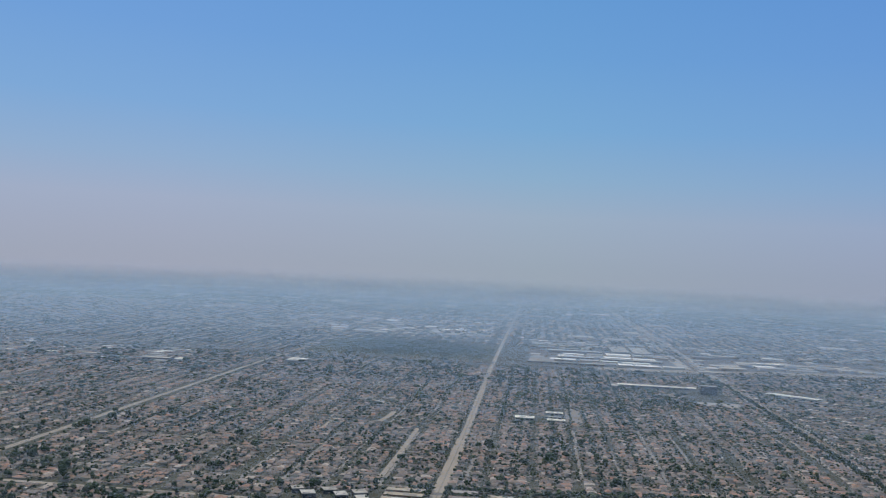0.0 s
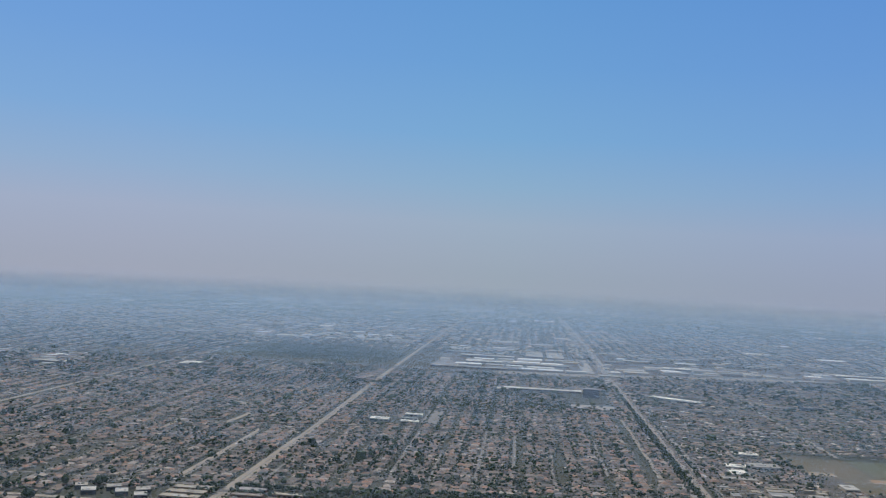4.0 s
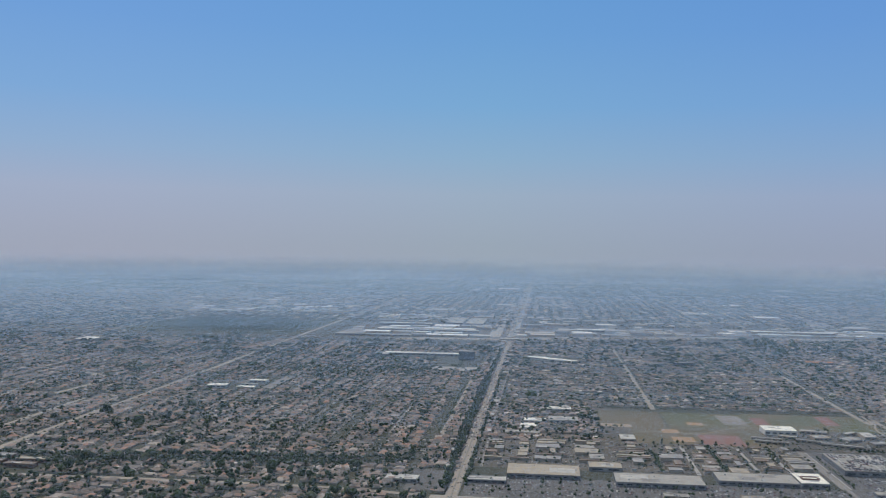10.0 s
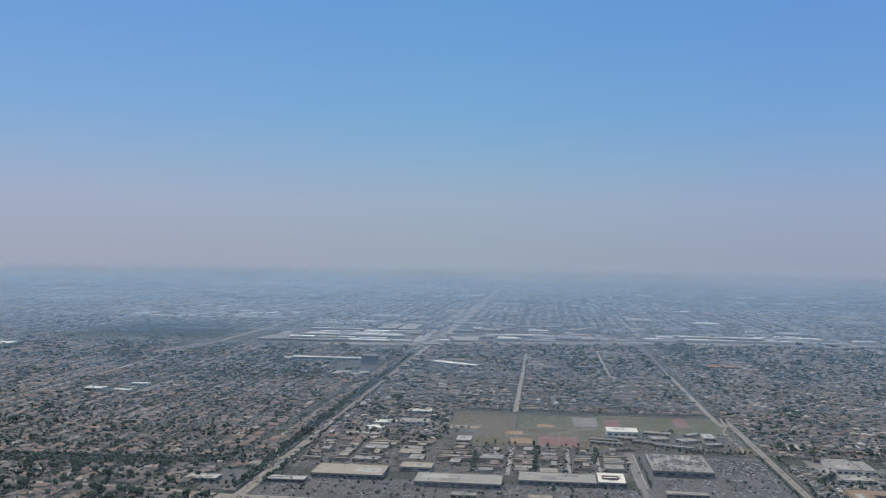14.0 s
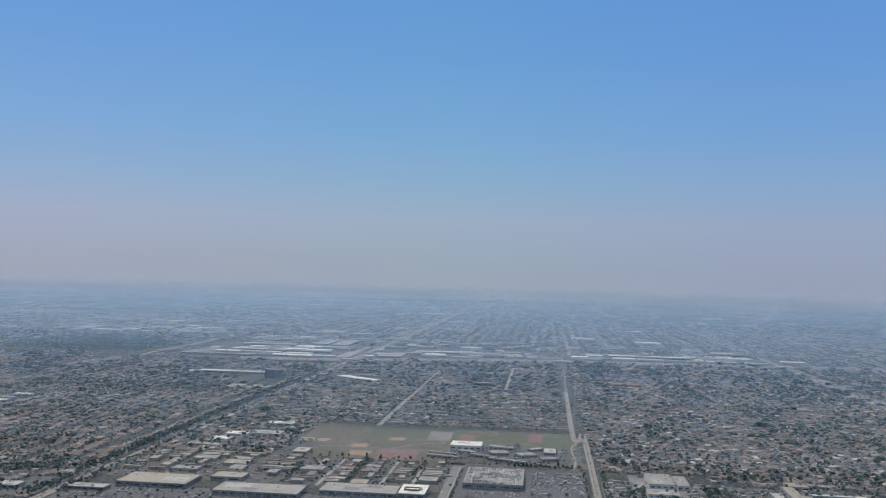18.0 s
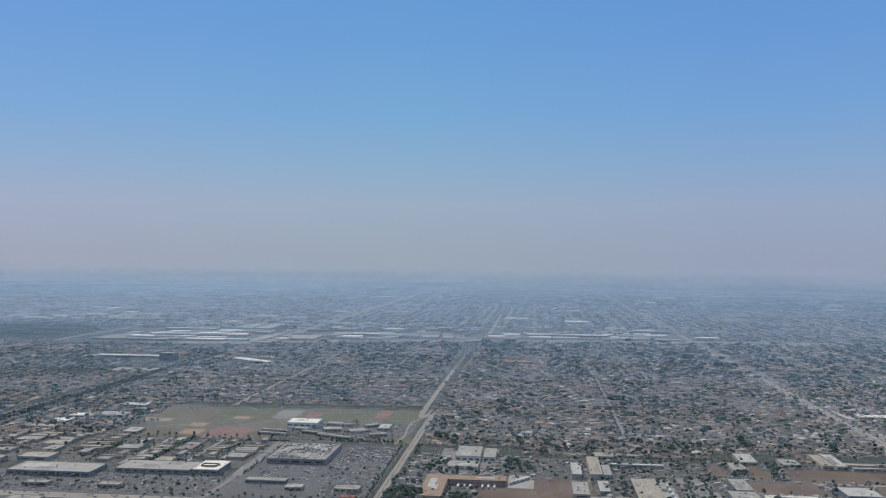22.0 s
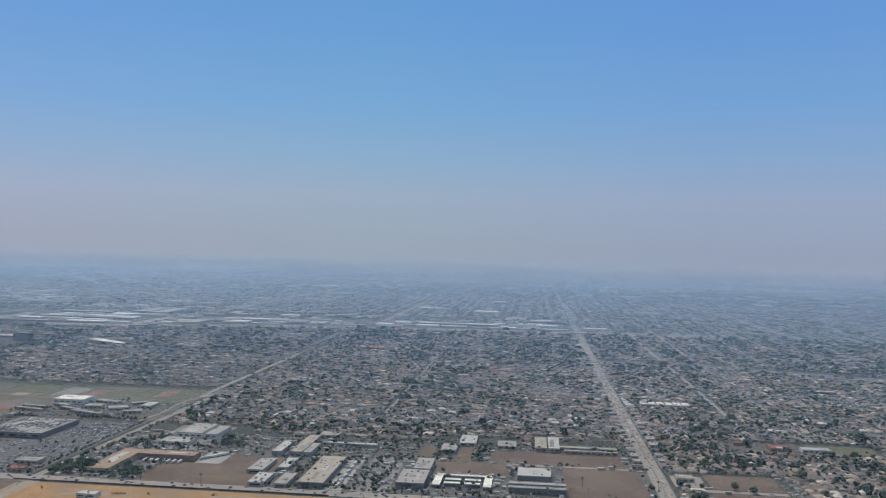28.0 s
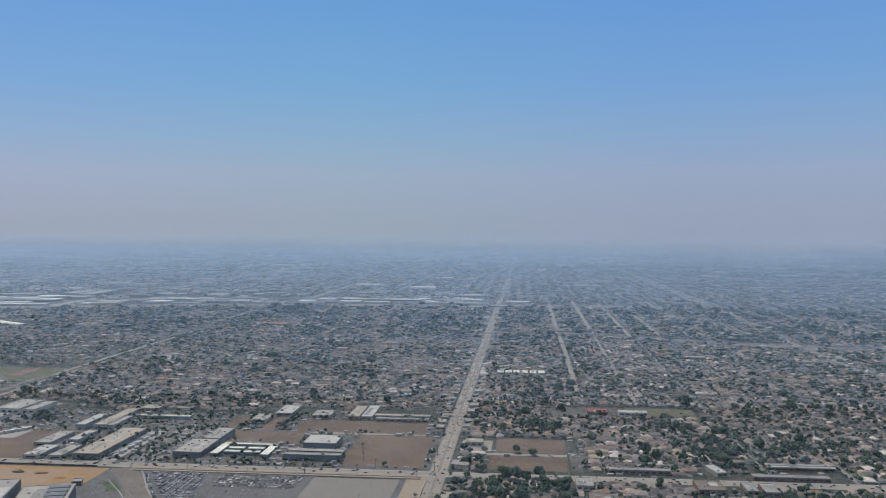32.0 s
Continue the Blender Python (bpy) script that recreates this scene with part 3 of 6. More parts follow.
# ---- houses ----
def hip_template(w, d, h, rise, over=0.35, inset=0.5):
    wv = BOXV * (w, d, h)
    a, b = w / 2 + over, d / 2 + over
    if w >= d:
        ridge = [(-(a - b * inset * 2), 0, h + rise), (a - b * inset * 2, 0, h + rise)]
        quads, tris = [(8, 9, 13, 12), (10, 11, 12, 13)], [(9, 10, 13), (11, 8, 12)]
    else:
        ridge = [(0, -(b - a * inset * 2), h + rise), (0, b - a * inset * 2, h + rise)]
        quads, tris = [(9, 10, 13, 12), (11, 8, 12, 13)], [(8, 9, 12), (10, 11, 13)]
    rv = np.array([(-a, -b, h - 0.1), (a, -b, h - 0.1), (a, b, h - 0.1), (-a, b, h - 0.1)] + ridge)
    return np.concatenate([wv, rv]), SIDES, np.array(quads), np.array(tris)


EX = [(-133, 740, -121, 800), (-156, 844, -130, 866), (-85, 497, -58, 531), (-140, 496, -88, 520), (-50, 500, -4, 538), (10, 796, 44, 882), (208, 500, 232, 545), (238, 395, 530, 632), (322, 632, 530, 766), (253, 650, 322, 658), (266, 674, 302, 684), (260, 692, 300, 702), (275, 713, 305, 724), (286, 735, 306, 745), (530, 395, 842, 491), (530, 491, 842, 562), (536, 562, 602, 626), (630, 556, 661, 607), (655, 586, 690, 593), (710, 562, 830, 604), (722, 600, 770, 632), (862, 494, 911, 564), (846, 528, 868, 560), (894, 624, 990, 657), (838, 385, 850, 560), (864, 425, 918, 444), (908, 446, 923, 460), (904, 466, 915, 484), (955, 464, 993, 484), (966, 495, 976, 513), (921, 495, 951, 503), (646, 604, 662, 620), (164, 958, 216, 1100), (85, 1040, 200, 1095), (258, 1036, 318, 1088),
      (-330, 1265, -62, 1500), (-18, 790, 14, 826), (575, 1085, 612, 1110), (-320, 1105, -285, 1150), (-480, 1040, -425, 1085), (690, 385, 845, 482), (858, 775, 904, 796), (-12, 1205, 200, 1640), (245, 1400, 860, 1640),
      (1010, 875, 1042, 892), (1110, 860, 1134, 872), (985, 488, 1032, 520), (896, 636, 960, 656), (778, 586, 830, 634)]


def blocked(x, y, pad=1.5):
    bad = np.zeros(len(x), dtype=bool)
    for x0, y0, x1, y1 in EX:
        bad |= (x > x0 - pad) & (x < x1 + pad) & (y > y0 - pad) & (y < y1 + pad)
    fy = np.interp(x, fwy_x, fwy_y)
    bad |= np.abs(y - fy) < 26
    cy_ = np.interp(x, [c[0] for c in CANAL], [c[1] for c in CANAL], left=-999, right=-999)
    bad |= np.abs(y - cy_) < 14
    for ax in AVENUES:
        bad |= np.abs(x - avenue_x(ax, y)) < WIDTH.get(ax, 4.0) / 2 + (2.6 if ax in (235.0, 843.0) else 3.2)
    bad |= (np.abs(y - CROSS_Y) < 9.0) & (x > 222)
    bad |= (np.abs(y - np.interp(x, (-1200, -163, 0, 150, 222), (478, 490, 495, 497, 490))) < 5.0) & (x < 222)
    bad |= (np.abs(y - np.interp(x, ch_x, ch_y)) < 9.0) & (x > -58) & (x < 212)
    return bad


rows = []  # x, y, turn, zone


def zone_ns(xs, y0, y1, step, zone, off=6.2, loose=0.35):
    for x in xs:
        for side in (-1, 1):
            ys = np.arange(y0, y1, step) + rng.uniform(0, step)
            ys = ys + rng.normal(0, 0.25 + loose * 0.4, len(ys))
            rows.append(np.c_[x + side * (off + rng.normal(0, loose, len(ys))), ys, np.full(len(ys), 0.0) + rng.normal(0, 0.02, len(ys)), np.full(len(ys), zone)])


def zone_ew(ys, x0, x1, step, zone, off=6.2):
    for y in ys:
        for side in (-1, 1):
            xs = np.arange(x0, x1, step) + rng.uniform(0, step)
            xs = xs + rng.normal(0, 0.5, len(xs))
            rows.append(np.c_[xs, y + side * (off + rng.normal(0, 1.0, len(xs))), np.full(len(xs), math.pi / 2) + rng.normal(0, 0.02, len(xs)), np.full(len(xs), zone)])


zone_ns([-58 + 29.3 * k for k in range(0, 11)], 330, 1200, 4.7, 0, 6.6, 0.8)
zone_ns([-58 + 29.3 * k for k in range(0, 11)], 330, 1200, 8.0, 0, 11.8, 0.8)
zone_ns([-88 - 31 * k for k in range(0, 30)], 330, 1170, 8.0, 1, 12.4, 0.8)
zone_ns([-88 - 31 * k for k in range(0, 30)], 330, 1170, 4.7, 1, 6.9, 0.8)
zone_ew([786 + 18 * k for k in range(28)], 240, 525, 4.5, 2, 4.9)
zone_ew([622 + 18 * k for k in range(43)], 535, 842, 4.4, 2, 4.9)
zone_ns([856 + 10.6 * k for k in range(28)] + [1160 + 10.6 * k for k in range(70)], 330, 1430, 5.5, 3, 2.65, 0.5)
zone_ns([247 + 9.2 * k for k in range(9)], 632, 768, 5.0, 2, 2.4, 0.6)
zone_ns([-1400 + 33 * k for k in range(40)], 1175, 1500, 6.4, 2)
zone_ns([200 + 37 * k for k in range(50)], 1405, 1640, 6.4, 3, 7.5)
zone_ns([-1500 + 39 * k for k in range(90)], 1520, 2300, 9.0, 4, 9.0)
H = np.concatenate(rows)
H = H[seen(H[:, 0], H[:, 1], 25) & ~blocked(H[:, 0], H[:, 1])]
for sx, y0_, y1_, w in STREETS_NS:
    H = H[~((np.abs(H[:, 0] - sx) < w / 2 + 2.0) & (H[:, 1] > y0_) & (H[:, 1] < y1_))]
for sy, x0_, x1_, w in STREETS_EW:
    H = H[~((np.abs(H[:, 1] - sy) < w / 2 + 1.8) & (H[:, 0] > x0_) & (H[:, 0] < x1_))]
H = H[rng.random(len(H)) > np.where(H[:, 3] == 4, 0.5, 0.05)]
H = H[np.argsort(H[:, 1] - 0.085 * H[:, 0], kind="stable")]
near_houses, H = H[:260], H[260:]
def joined(*templates):
    """Several hipped blocks as one house: verts, wall faces, roof quads, roof triangles."""
    vs, sd, qd, tr, n = [], [], [], [], 0
    for (tv, side, quad, tri), dx, dy in templates:
        vs.append(tv + (dx, dy, 0))
        sd.append(side + n)
        qd.append(quad + n)
        tr.append(tri + n)
        n += len(tv)
    return np.concatenate(vs), np.concatenate(sd), np.concatenate(qd), np.concatenate(tr)


kinds = [joined((hip_template(3.4, 5.6, 1.2, 0.75), 0, 0), (hip_template(3.0, 2.6, 1.1, 0.5), 1.6, 1.2)), joined((hip_template(4.2, 4.0, 1.15, 0.7), 0, 0.6), (hip_template(2.2, 3.4, 1.05, 0.5), -1.0, -2.2)),
         joined((hip_template(3.2, 6.2, 1.15, 0.6), 0, 0), (hip_template(2.6, 2.2, 1.0, 0.45), -1.6, -1.6)), joined((hip_template(4.4, 5.6, 1.9, 0.75), 0, 0), (hip_template(2.2, 2.6, 1.1, 0.4), 2.2, -1.2))]
simple = [hip_template(3.6, 5.8, 1.2, 0.75), hip_template(4.4, 4.4, 1.2, 0.75), hip_template(3.3, 6.6, 1.15, 0.6), hip_template(4.4, 5.8, 1.9, 0.75)]
pick = rng.choice(4, len(H), p=[0.34, 0.3, 0.26, 0.10])
for zones, roofmat, nm in (((0, 1), "tile", "tiled"), ((2, 3, 4), "roof", "shingled")):
    for k in range(4):
        for far, models_ in ((False, kinds), (True, simple)):
            sel = H[(pick == k) & np.isin(H[:, 3], zones) & ((H[:, 1] > 900) == far)]
            s = np.where(sel[:, 3] == 4, 1.5, np.where(sel[:, 3] == 2, 0.86, 0.96)) * rng.uniform(0.8, 1.2, len(sel))
            turn = sel[:, 2] + np.where(rng.random(len(sel)) < 0.5, math.pi, 0) + np.where(rng.random(len(sel)) < 0.35, math.pi / 2, 0)
            place = np.c_[sel[:, 0], sel[:, 1], np.zeros(len(sel)), turn, s * rng.uniform(0.9, 1.1, len(sel)), s, rng.uniform(0.9, 1.15, len(sel))]
            tv, side, quad, tri = models_[k]
            stuff("houses", tv, [side, quad, tri], place, [M["wall"], M[roofmat]], [np.zeros(len(side)), np.ones(len(quad)), np.ones(len(tri))], "rows of small stucco houses with " + nm + " hipped roofs", "houses")
# back-yard garages and drives
near_all = np.concatenate([near_houses, H[H[:, 1] < 1500]])
g = near_all[(rng.random(len(near_all)) < 0.9) & (near_all[:, 1] < 1150)]
back = np.where(np.abs(np.sin(g[:, 2]))[:, None] > 0.5, np.c_[rng.uniform(-2, 2, len(g)), np.full(len(g), 4.6)], np.c_[np.full(len(g), 4.6), rng.uniform(-2, 2, len(g))])
sgn = rng.choice([-1, 1], len(g))[:, None]
gp = g[:, :2] + back * sgn
stuff("garages", BOXV, [SIDES, TOP], np.c_[gp, np.zeros(len(g)), g[:, 2], rng.uniform(1.2, 2.4, len(g)), rng.uniform(1.2, 2.8, len(g)), rng.uniform(0.7, 1.0, len(g))],
      [M["wall"], M["roof"]], [np.zeros(4), np.ones(1)], "small flat-roofed garages and sheds in back yards", "sheds")
dr = near_all[rng.random(len(near_all)) < 0.6]
dp = dr[:, :2] + np.c_[rng.uniform(-3.6, 3.6, len(dr)), rng.uniform(-2.9, 2.9, len(dr))]
stuff("driveways", BOXV[4:], [TOP - 4], np.c_[dp, np.full(len(dr), 0.02), dr[:, 2], rng.uniform(1.6, 4, len(dr)), rng.uniform(0.6, 1.2, len(dr)), np.full(len(dr), 0.03)],
      [M["concrete"]], [np.zeros(1)], "pale concrete drives and patios between houses", "driveways")

# ---- trees ----
def clump(seed, rings=0):
    """A rough little mass of leaves: a jittered icosahedron."""
    r = np.random.default_rng(seed)
    p = (1 + 5 ** 0.5) / 2
    v = np.array([(-1, p, 0), (1, p, 0), (-1, -p, 0), (1, -p, 0), (0, -1, p), (0, 1, p), (0, -1, -p), (0, 1, -p), (p, 0, -1), (p, 0, 1), (-p, 0, -1), (-p, 0, 1)], dtype=float)
    v /= np.linalg.norm(v[0])
    f = np.array([(0, 11, 5), (0, 5, 1), (0, 1, 7), (0, 7, 10), (0, 10, 11), (1, 5, 9), (5, 11, 4), (11, 10, 2), (10, 7, 6), (7, 1, 8), (3, 9, 4), (3, 4, 2), (3, 2, 6), (3, 6, 8), (3, 8, 9), (4, 9, 5), (2, 4, 11), (6, 2, 10), (8, 6, 7), (9, 8, 1)])
    return v * r.uniform(0.72, 1.2, (12, 1)), f


def tuft(seed):
    """A small far-off mass of leaves with a ragged edge."""
    r = np.random.default_rng(seed)
    a = np.arange(5) * 1.2566 + r.uniform(0, 1)
    ring = np.c_[np.cos(a), np.sin(a), np.full(5, -0.35)] * r.uniform(0.75, 1.15, (5, 1))
    cap = np.c_[np.cos(a + 0.5) * 0.66, np.sin(a + 0.5) * 0.66, np.full(5, 0.5)] * r.uniform(0.8, 1.15, (5, 1))
    f = [(k, (k + 1) % 5, k + 5) for k in range(5)] + [((k + 1) % 5, (k + 1) % 5 + 5, k + 5) for k in range(5)] + [(5, 6, 7), (5, 7, 8), (5, 8, 9)]
    return np.concatenate([ring, cap]), np.array(f)


def crown(seed, n, spread, lift, bit=None):
    r = np.random.default_rng(seed)
    vs, fs = [], []
    for k in range(n):
        v, f = (bit or clump)(seed * 50 + k)
        a, q = r.uniform(0, 6.283), r.uniform(0.15, 1.0) * spread
        c = np.array([math.cos(a) * q, math.sin(a) * q, lift + r.uniform(-0.35, 0.45) * spread])
        vs.append(v * r.uniform(0.38, 0.62) * (1, 1, 0.8) + c)
        fs.append(f + len(v) * k)
    return np.concatenate(vs), np.concatenate(fs)


n_t = int(len(near_all) * 3.8)
weight = np.where(near_all[:, 3] < 2, 0.95, np.where((near_all[:, 3] == 3) & (near_all[:, 1] < 900), 1.2, 1.0))
base = near_all[rng.choice(len(near_all), n_t, p=weight / weight.sum())]
base = base[(base[:, 1] < 980) | (rng.random(n_t) < 0.55)]
n_t = len(base)
T = base[:, :2] + rng.normal(0, 4.6, (n_t, 2))
wood = np.array([noise.noise((x * 0.022, y * 0.012, 5.0)) + 0.6 * noise.noise((x * 0.07, y * 0.04, 9.0)) for x, y in T])
keep_t = wood + rng.normal(0, 0.25, n_t) + np.where(base[:, 3] >= 2, 0.14, 0.0) > -0.26
base, T, wood = base[keep_t], T[keep_t], wood[keep_t]
n_t = len(T)
size = (rng.gamma(4.0, 0.25, n_t) + 0.35) * (1 + 0.35 * np.clip(wood, -0.3, 0.8))
size *= np.where(rng.random(n_t) < 0.09, 2.1, 1.0) * np.where(base[:, 1] > 980, 1.5, 1.0)


def line_trees(x0, y0, x1, y1, step, jit, lo, hi):
    n = max(1, int(math.hypot(x1 - x0, y1 - y0) / step))
    u = np.linspace(0, 1, n)
    return np.c_[x0 + (x1 - x0) * u + rng.normal(0, jit, n), y0 + (y1 - y0) * u + rng.normal(0, jit, n), rng.uniform(lo, hi, n)]


extra = [line_trees(-59.5, 500, -59.5, 1150, 5.0, 1.0, 0.9, 1.8), line_trees(-48.5, 500, -49.5, 1150, 4.4, 1.0, 0.9, 1.9), line_trees(229.5, 500, 229.5, 1150, 2.0, 0.7, 1.7, 3.2), line_trees(240.5, 510, 240.5, 1000, 3.4, 0.6, 1.2, 2.6), 
         line_trees(436, 634, 527, 634, 2.2, 0.5, 1.0, 1.9), line_trees(848, 1062, 950, 1065, 1.6, 1.4, 1.8, 3.0), line_trees(950, 1065, 1140, 998, 1.6, 1.4, 1.8, 3.0),
         line_trees(318, 762, 527, 768, 3.0, 1.0, 0.9, 1.8), line_trees(691, 494, 696, 564, 2.4, 0.8, 0.9, 1.6), line_trees(700, 494, 705, 564, 2.4, 0.8, 0.9, 1.7), line_trees(660, 520, 660, 556, 3.0, 1.2, 1.3, 2.3),
         line_trees(537.5, 495, 540, 625, 3.4, 1.2, 1.2, 2.3), line_trees(553, 560, 600, 563, 2.6, 1.6, 1.5, 2.8), line_trees(330, 600, 410, 612, 2.6, 4.0, 1.2, 2.2), line_trees(640, 586, 840, 606, 3.2, 4.0, 1.2, 2.6),
         line_trees(450, 494, 527, 497, 3.4, 1.0, 0.8, 1.5), line_trees(250, 484, 445, 492, 4.0, 0.8, 0.8, 1.6), line_trees(724, 568, 732, 582, 1.1, 1.6, 1.8, 2.8), line_trees(746, 568, 750, 602, 1.5, 1.4, 1.8, 2.8),
         line_trees(556, 492.9, 716, 492.9, 3.2, 0.7, 1.0, 2.0), line_trees(712, 492.9, 792, 492.9, 4.0, 0.6, 0.9, 1.5), line_trees(351, 566, 351, 604, 1.3, 0.7, 1.6, 2.5), line_trees(388.3, 562, 388.3, 630, 1.6, 0.6, 1.5, 2.4), line_trees(424, 590, 426, 632, 2.2, 0.9, 1.4, 2.2), line_trees(484, 629, 520, 631, 2.0, 0.3, 1.8, 2.4),
         line_trees(549, 562, 560, 586, 1.0, 2.2, 1.6, 2.6), line_trees(478, 694, 492, 706, 0.9, 2.0, 1.6, 2.4), line_trees(452, 540, 452, 612, 2.6, 0.4, 1.0, 1.6), line_trees(528, 492, 528, 628, 3.0, 0.5, 1.0, 1.7)]
for sx, y0_, y1_, w in STREETS_NS:
    if y1_ < 1250:
        for side in (-1, 1):
            extra.append(line_trees(sx + side * (w / 2 + 1.0), y0_, sx + side * (w / 2 + 1.0), y1_, rng.uniform(3.2, 9.0), 0.6, 0.7, 1.9))
for sx, y0_, y1_ in LEAFY:
    extra.append(line_trees(sx, y0_, sx, y1_, 1.7, 0.8, 1.0, 2.0))
for sy in (585, 595, 767, 778, 875, 886, 994):
    extra.append(line_trees(-50, sy, 228, sy, 2.2, 0.7, 0.9, 1.9))
for side, jit, hi in ((-5.5, 1.0, 2.4), (5.5, 1.0, 2.6), (8.5, 1.6, 2.2), (-8.5, 1.6, 2.2)):
    for (xa, ya), (xb, yb) in zip(CHANNEL[:-1], CHANNEL[1:]):
        extra.append(line_trees(xa, ya + side, xb, yb + side, 1.6, jit, 1.3, hi))
for a in np.arange(-700, 1500, 60):
    extra.append(line_trees(a, np.interp(a, fwy_x, fwy_y) - 19, a + 60, np.interp(a + 60, fwy_x, fwy_y) - 19, 3.2, 1.6, 1.3, 2.6))
n_p = 5000
px_, py_ = rng.normal(-190, 75, n_p), rng.normal(1390, 70, n_p)
wild = np.array([noise.noise((x * 0.02, y * 0.02, 3.0)) for x, y in zip(px_, py_)]) > -0.4
extra.append(np.c_[px_, py_, rng.uniform(1.4, 3.0, n_p)][wild & (px_ < -64) & (py_ > 1262)])
n_p = 1100
extra.append(np.c_[rng.uniform(-22, 168, n_p), rng.normal(938, 34, n_p), rng.uniform(1.3, 2.5, n_p)])
n_p = 900
extra.append(np.c_[rng.uniform(-10, 860, n_p), rng.uniform(1290, 1640, n_p), rng.uniform(1.2, 2.6, n_p)])
n_p = 260
extra.append(np.c_[rng.uniform(-175, 226, n_p), rng.normal(512, 14, n_p), rng.uniform(0.9, 2.0, n_p)])
n_p = 420
extra.append(np.c_[rng.uniform(245, 445, n_p), rng.uniform(558, 640, n_p), rng.uniform(0.7, 2.0, n_p)])
n_p = 160
extra.append(np.c_[rng.uniform(438, 526, n_p), rng.uniform(640, 698, n_p), rng.uniform(0.6, 1.6, n_p)])
n_p = 330
extra.append(np.c_[rng.uniform(244, 340, n_p), rng.uniform(645, 762, n_p), rng.uniform(0.6, 1.8, n_p)])
n_p = 40
extra.append(np.c_[rng.uniform(537, 556, n_p), rng.uniform(496, 520, n_p), rng.uniform(1.8, 3.2, n_p)])
extra.append(np.c_[rng.uniform(568, 584, n_p), rng.uniform(496, 512, n_p), rng.uniform(1.2, 2.2, n_p)])
extra.append(np.c_[rng.uniform(596, 612, n_p), rng.uniform(568, 586, n_p), rng.uniform(2.0, 3.2, n_p)])
n_p = 260
extra.append(np.c_[rng.uniform(630, 842, n_p), rng.uniform(560, 612, n_p), rng.uniform(0.9, 2.2, n_p)])
n_p = 620
extra.append(np.c_[rng.uniform(540, 842, n_p), rng.uniform(492, 604, n_p), rng.uniform(0.8, 2.2, n_p)])
for y in np.arange(406, 478, 10.8):
    extra.append(line_trees(246, y, 346, y, 7.5, 0.5, 0.9, 1.6))
    extra.append(line_trees(374, y, 468, y, 7.5, 0.5, 0.9, 1.6))
for y in (501, 511, 522, 531):
    extra.append(line_trees(246, y, 444, y, 8.5, 0.6, 0.9, 1.7))
for y in (538, 548, 560, 590):
    extra.append(line_trees(497, y, 525, y, 6.0, 0.5, 0.9, 1.6))
n_p = 200
extra.append(np.c_[rng.uniform(240, 528, n_p), rng.uniform(400, 535, n_p), rng.uniform(0.7, 1.5, n_p)])
X = np.concatenate(extra)
TT = np.concatenate([np.c_[T, size], X])
TT = TT[seen(TT[:, 0], TT[:, 1], 20)]
keep = np.ones(len(TT), dtype=bool)
for ax in AVENUES:
    keep &= np.abs(TT[:, 0] - avenue_x(ax, TT[:, 1])) > WIDTH.get(ax, 4.0) / 2 + 0.8
keep &= (np.abs(TT[:, 1] - CROSS_Y) > 4.2) | (TT[:, 0] < 222)
keep &= (np.abs(TT[:, 1] - np.interp(TT[:, 0], (-1200, -163, 0, 150, 222), (478, 490, 495, 497, 490))) > 2.8) | (TT[:, 0] > 222)
canal_y = np.interp(TT[:, 0], [c[0] for c in CANAL], [c[1] for c in CANAL], left=-999, right=-999)
keep &= (TT[:, 1] - canal_y > 10) | (TT[:, 1] - canal_y < -24)
keep &= (np.abs(TT[:, 1] - np.interp(TT[:, 0], ch_x, ch_y)) > 3.0) | (TT[:, 0] < -66) | (TT[:, 0] > 204)
for x0_, y0_, x1_, y1_, z_, m_, l_, c_ in LOTS:
    if m_ in ("grass", "olive", "vacant", "dirt", "redtrack", "clay") or x0_ in (737, 705, 788):
        keep &= ~((TT[:, 0] > x0_) & (TT[:, 0] < x1_) & (TT[:, 1] > y0_) & (TT[:, 1] < y1_))
for sx, y0_, y1_, w in STREETS_NS:
    keep &= ~((np.abs(TT[:, 0] - sx) < w / 2 + 0.35) & (TT[:, 1] > y0_) & (TT[:, 1] < y1_))
for sy, x0_, x1_, w in STREETS_EW:
    keep &= ~((np.abs(TT[:, 1] - sy) < w / 2 + 0.5) & (TT[:, 0] > x0_) & (TT[:, 0] < x1_))
TT = TT[keep]
TT = TT[np.argsort(TT[:, 1] - 0.085 * TT[:, 0], kind="stable")]
near_trees, TT = TT[:280], TT[280:]
for lo, hi, n_c in ((0, 560, 3), (560, 720, 2), (720, 9999, 1)):
    band = TT[(TT[:, 1] >= lo) & (TT[:, 1] < hi)]
    for k in range(4):
        cv, cf = crown(k + 10 * n_c, n_c, 0.42 if n_c > 1 else 0.08, 0.75, None if n_c > 2 else tuft)
        s = band[k::4]
        f = 1.0 if n_c > 1 else 1.5
        stuff("trees", cv, [cf], np.c_[s[:, 0], s[:, 1], s[:, 2] * 0.05, rng.uniform(0, 6.28, len(s)), s[:, 2] * f * rng.uniform(0.8, 1.2, len(s)), s[:, 2] * f, s[:, 2] * rng.uniform(0.95, 1.45, len(s))],
              [M["leaf"]], [np.zeros(len(cf))], "dusty dark green trees among houses", "trees")
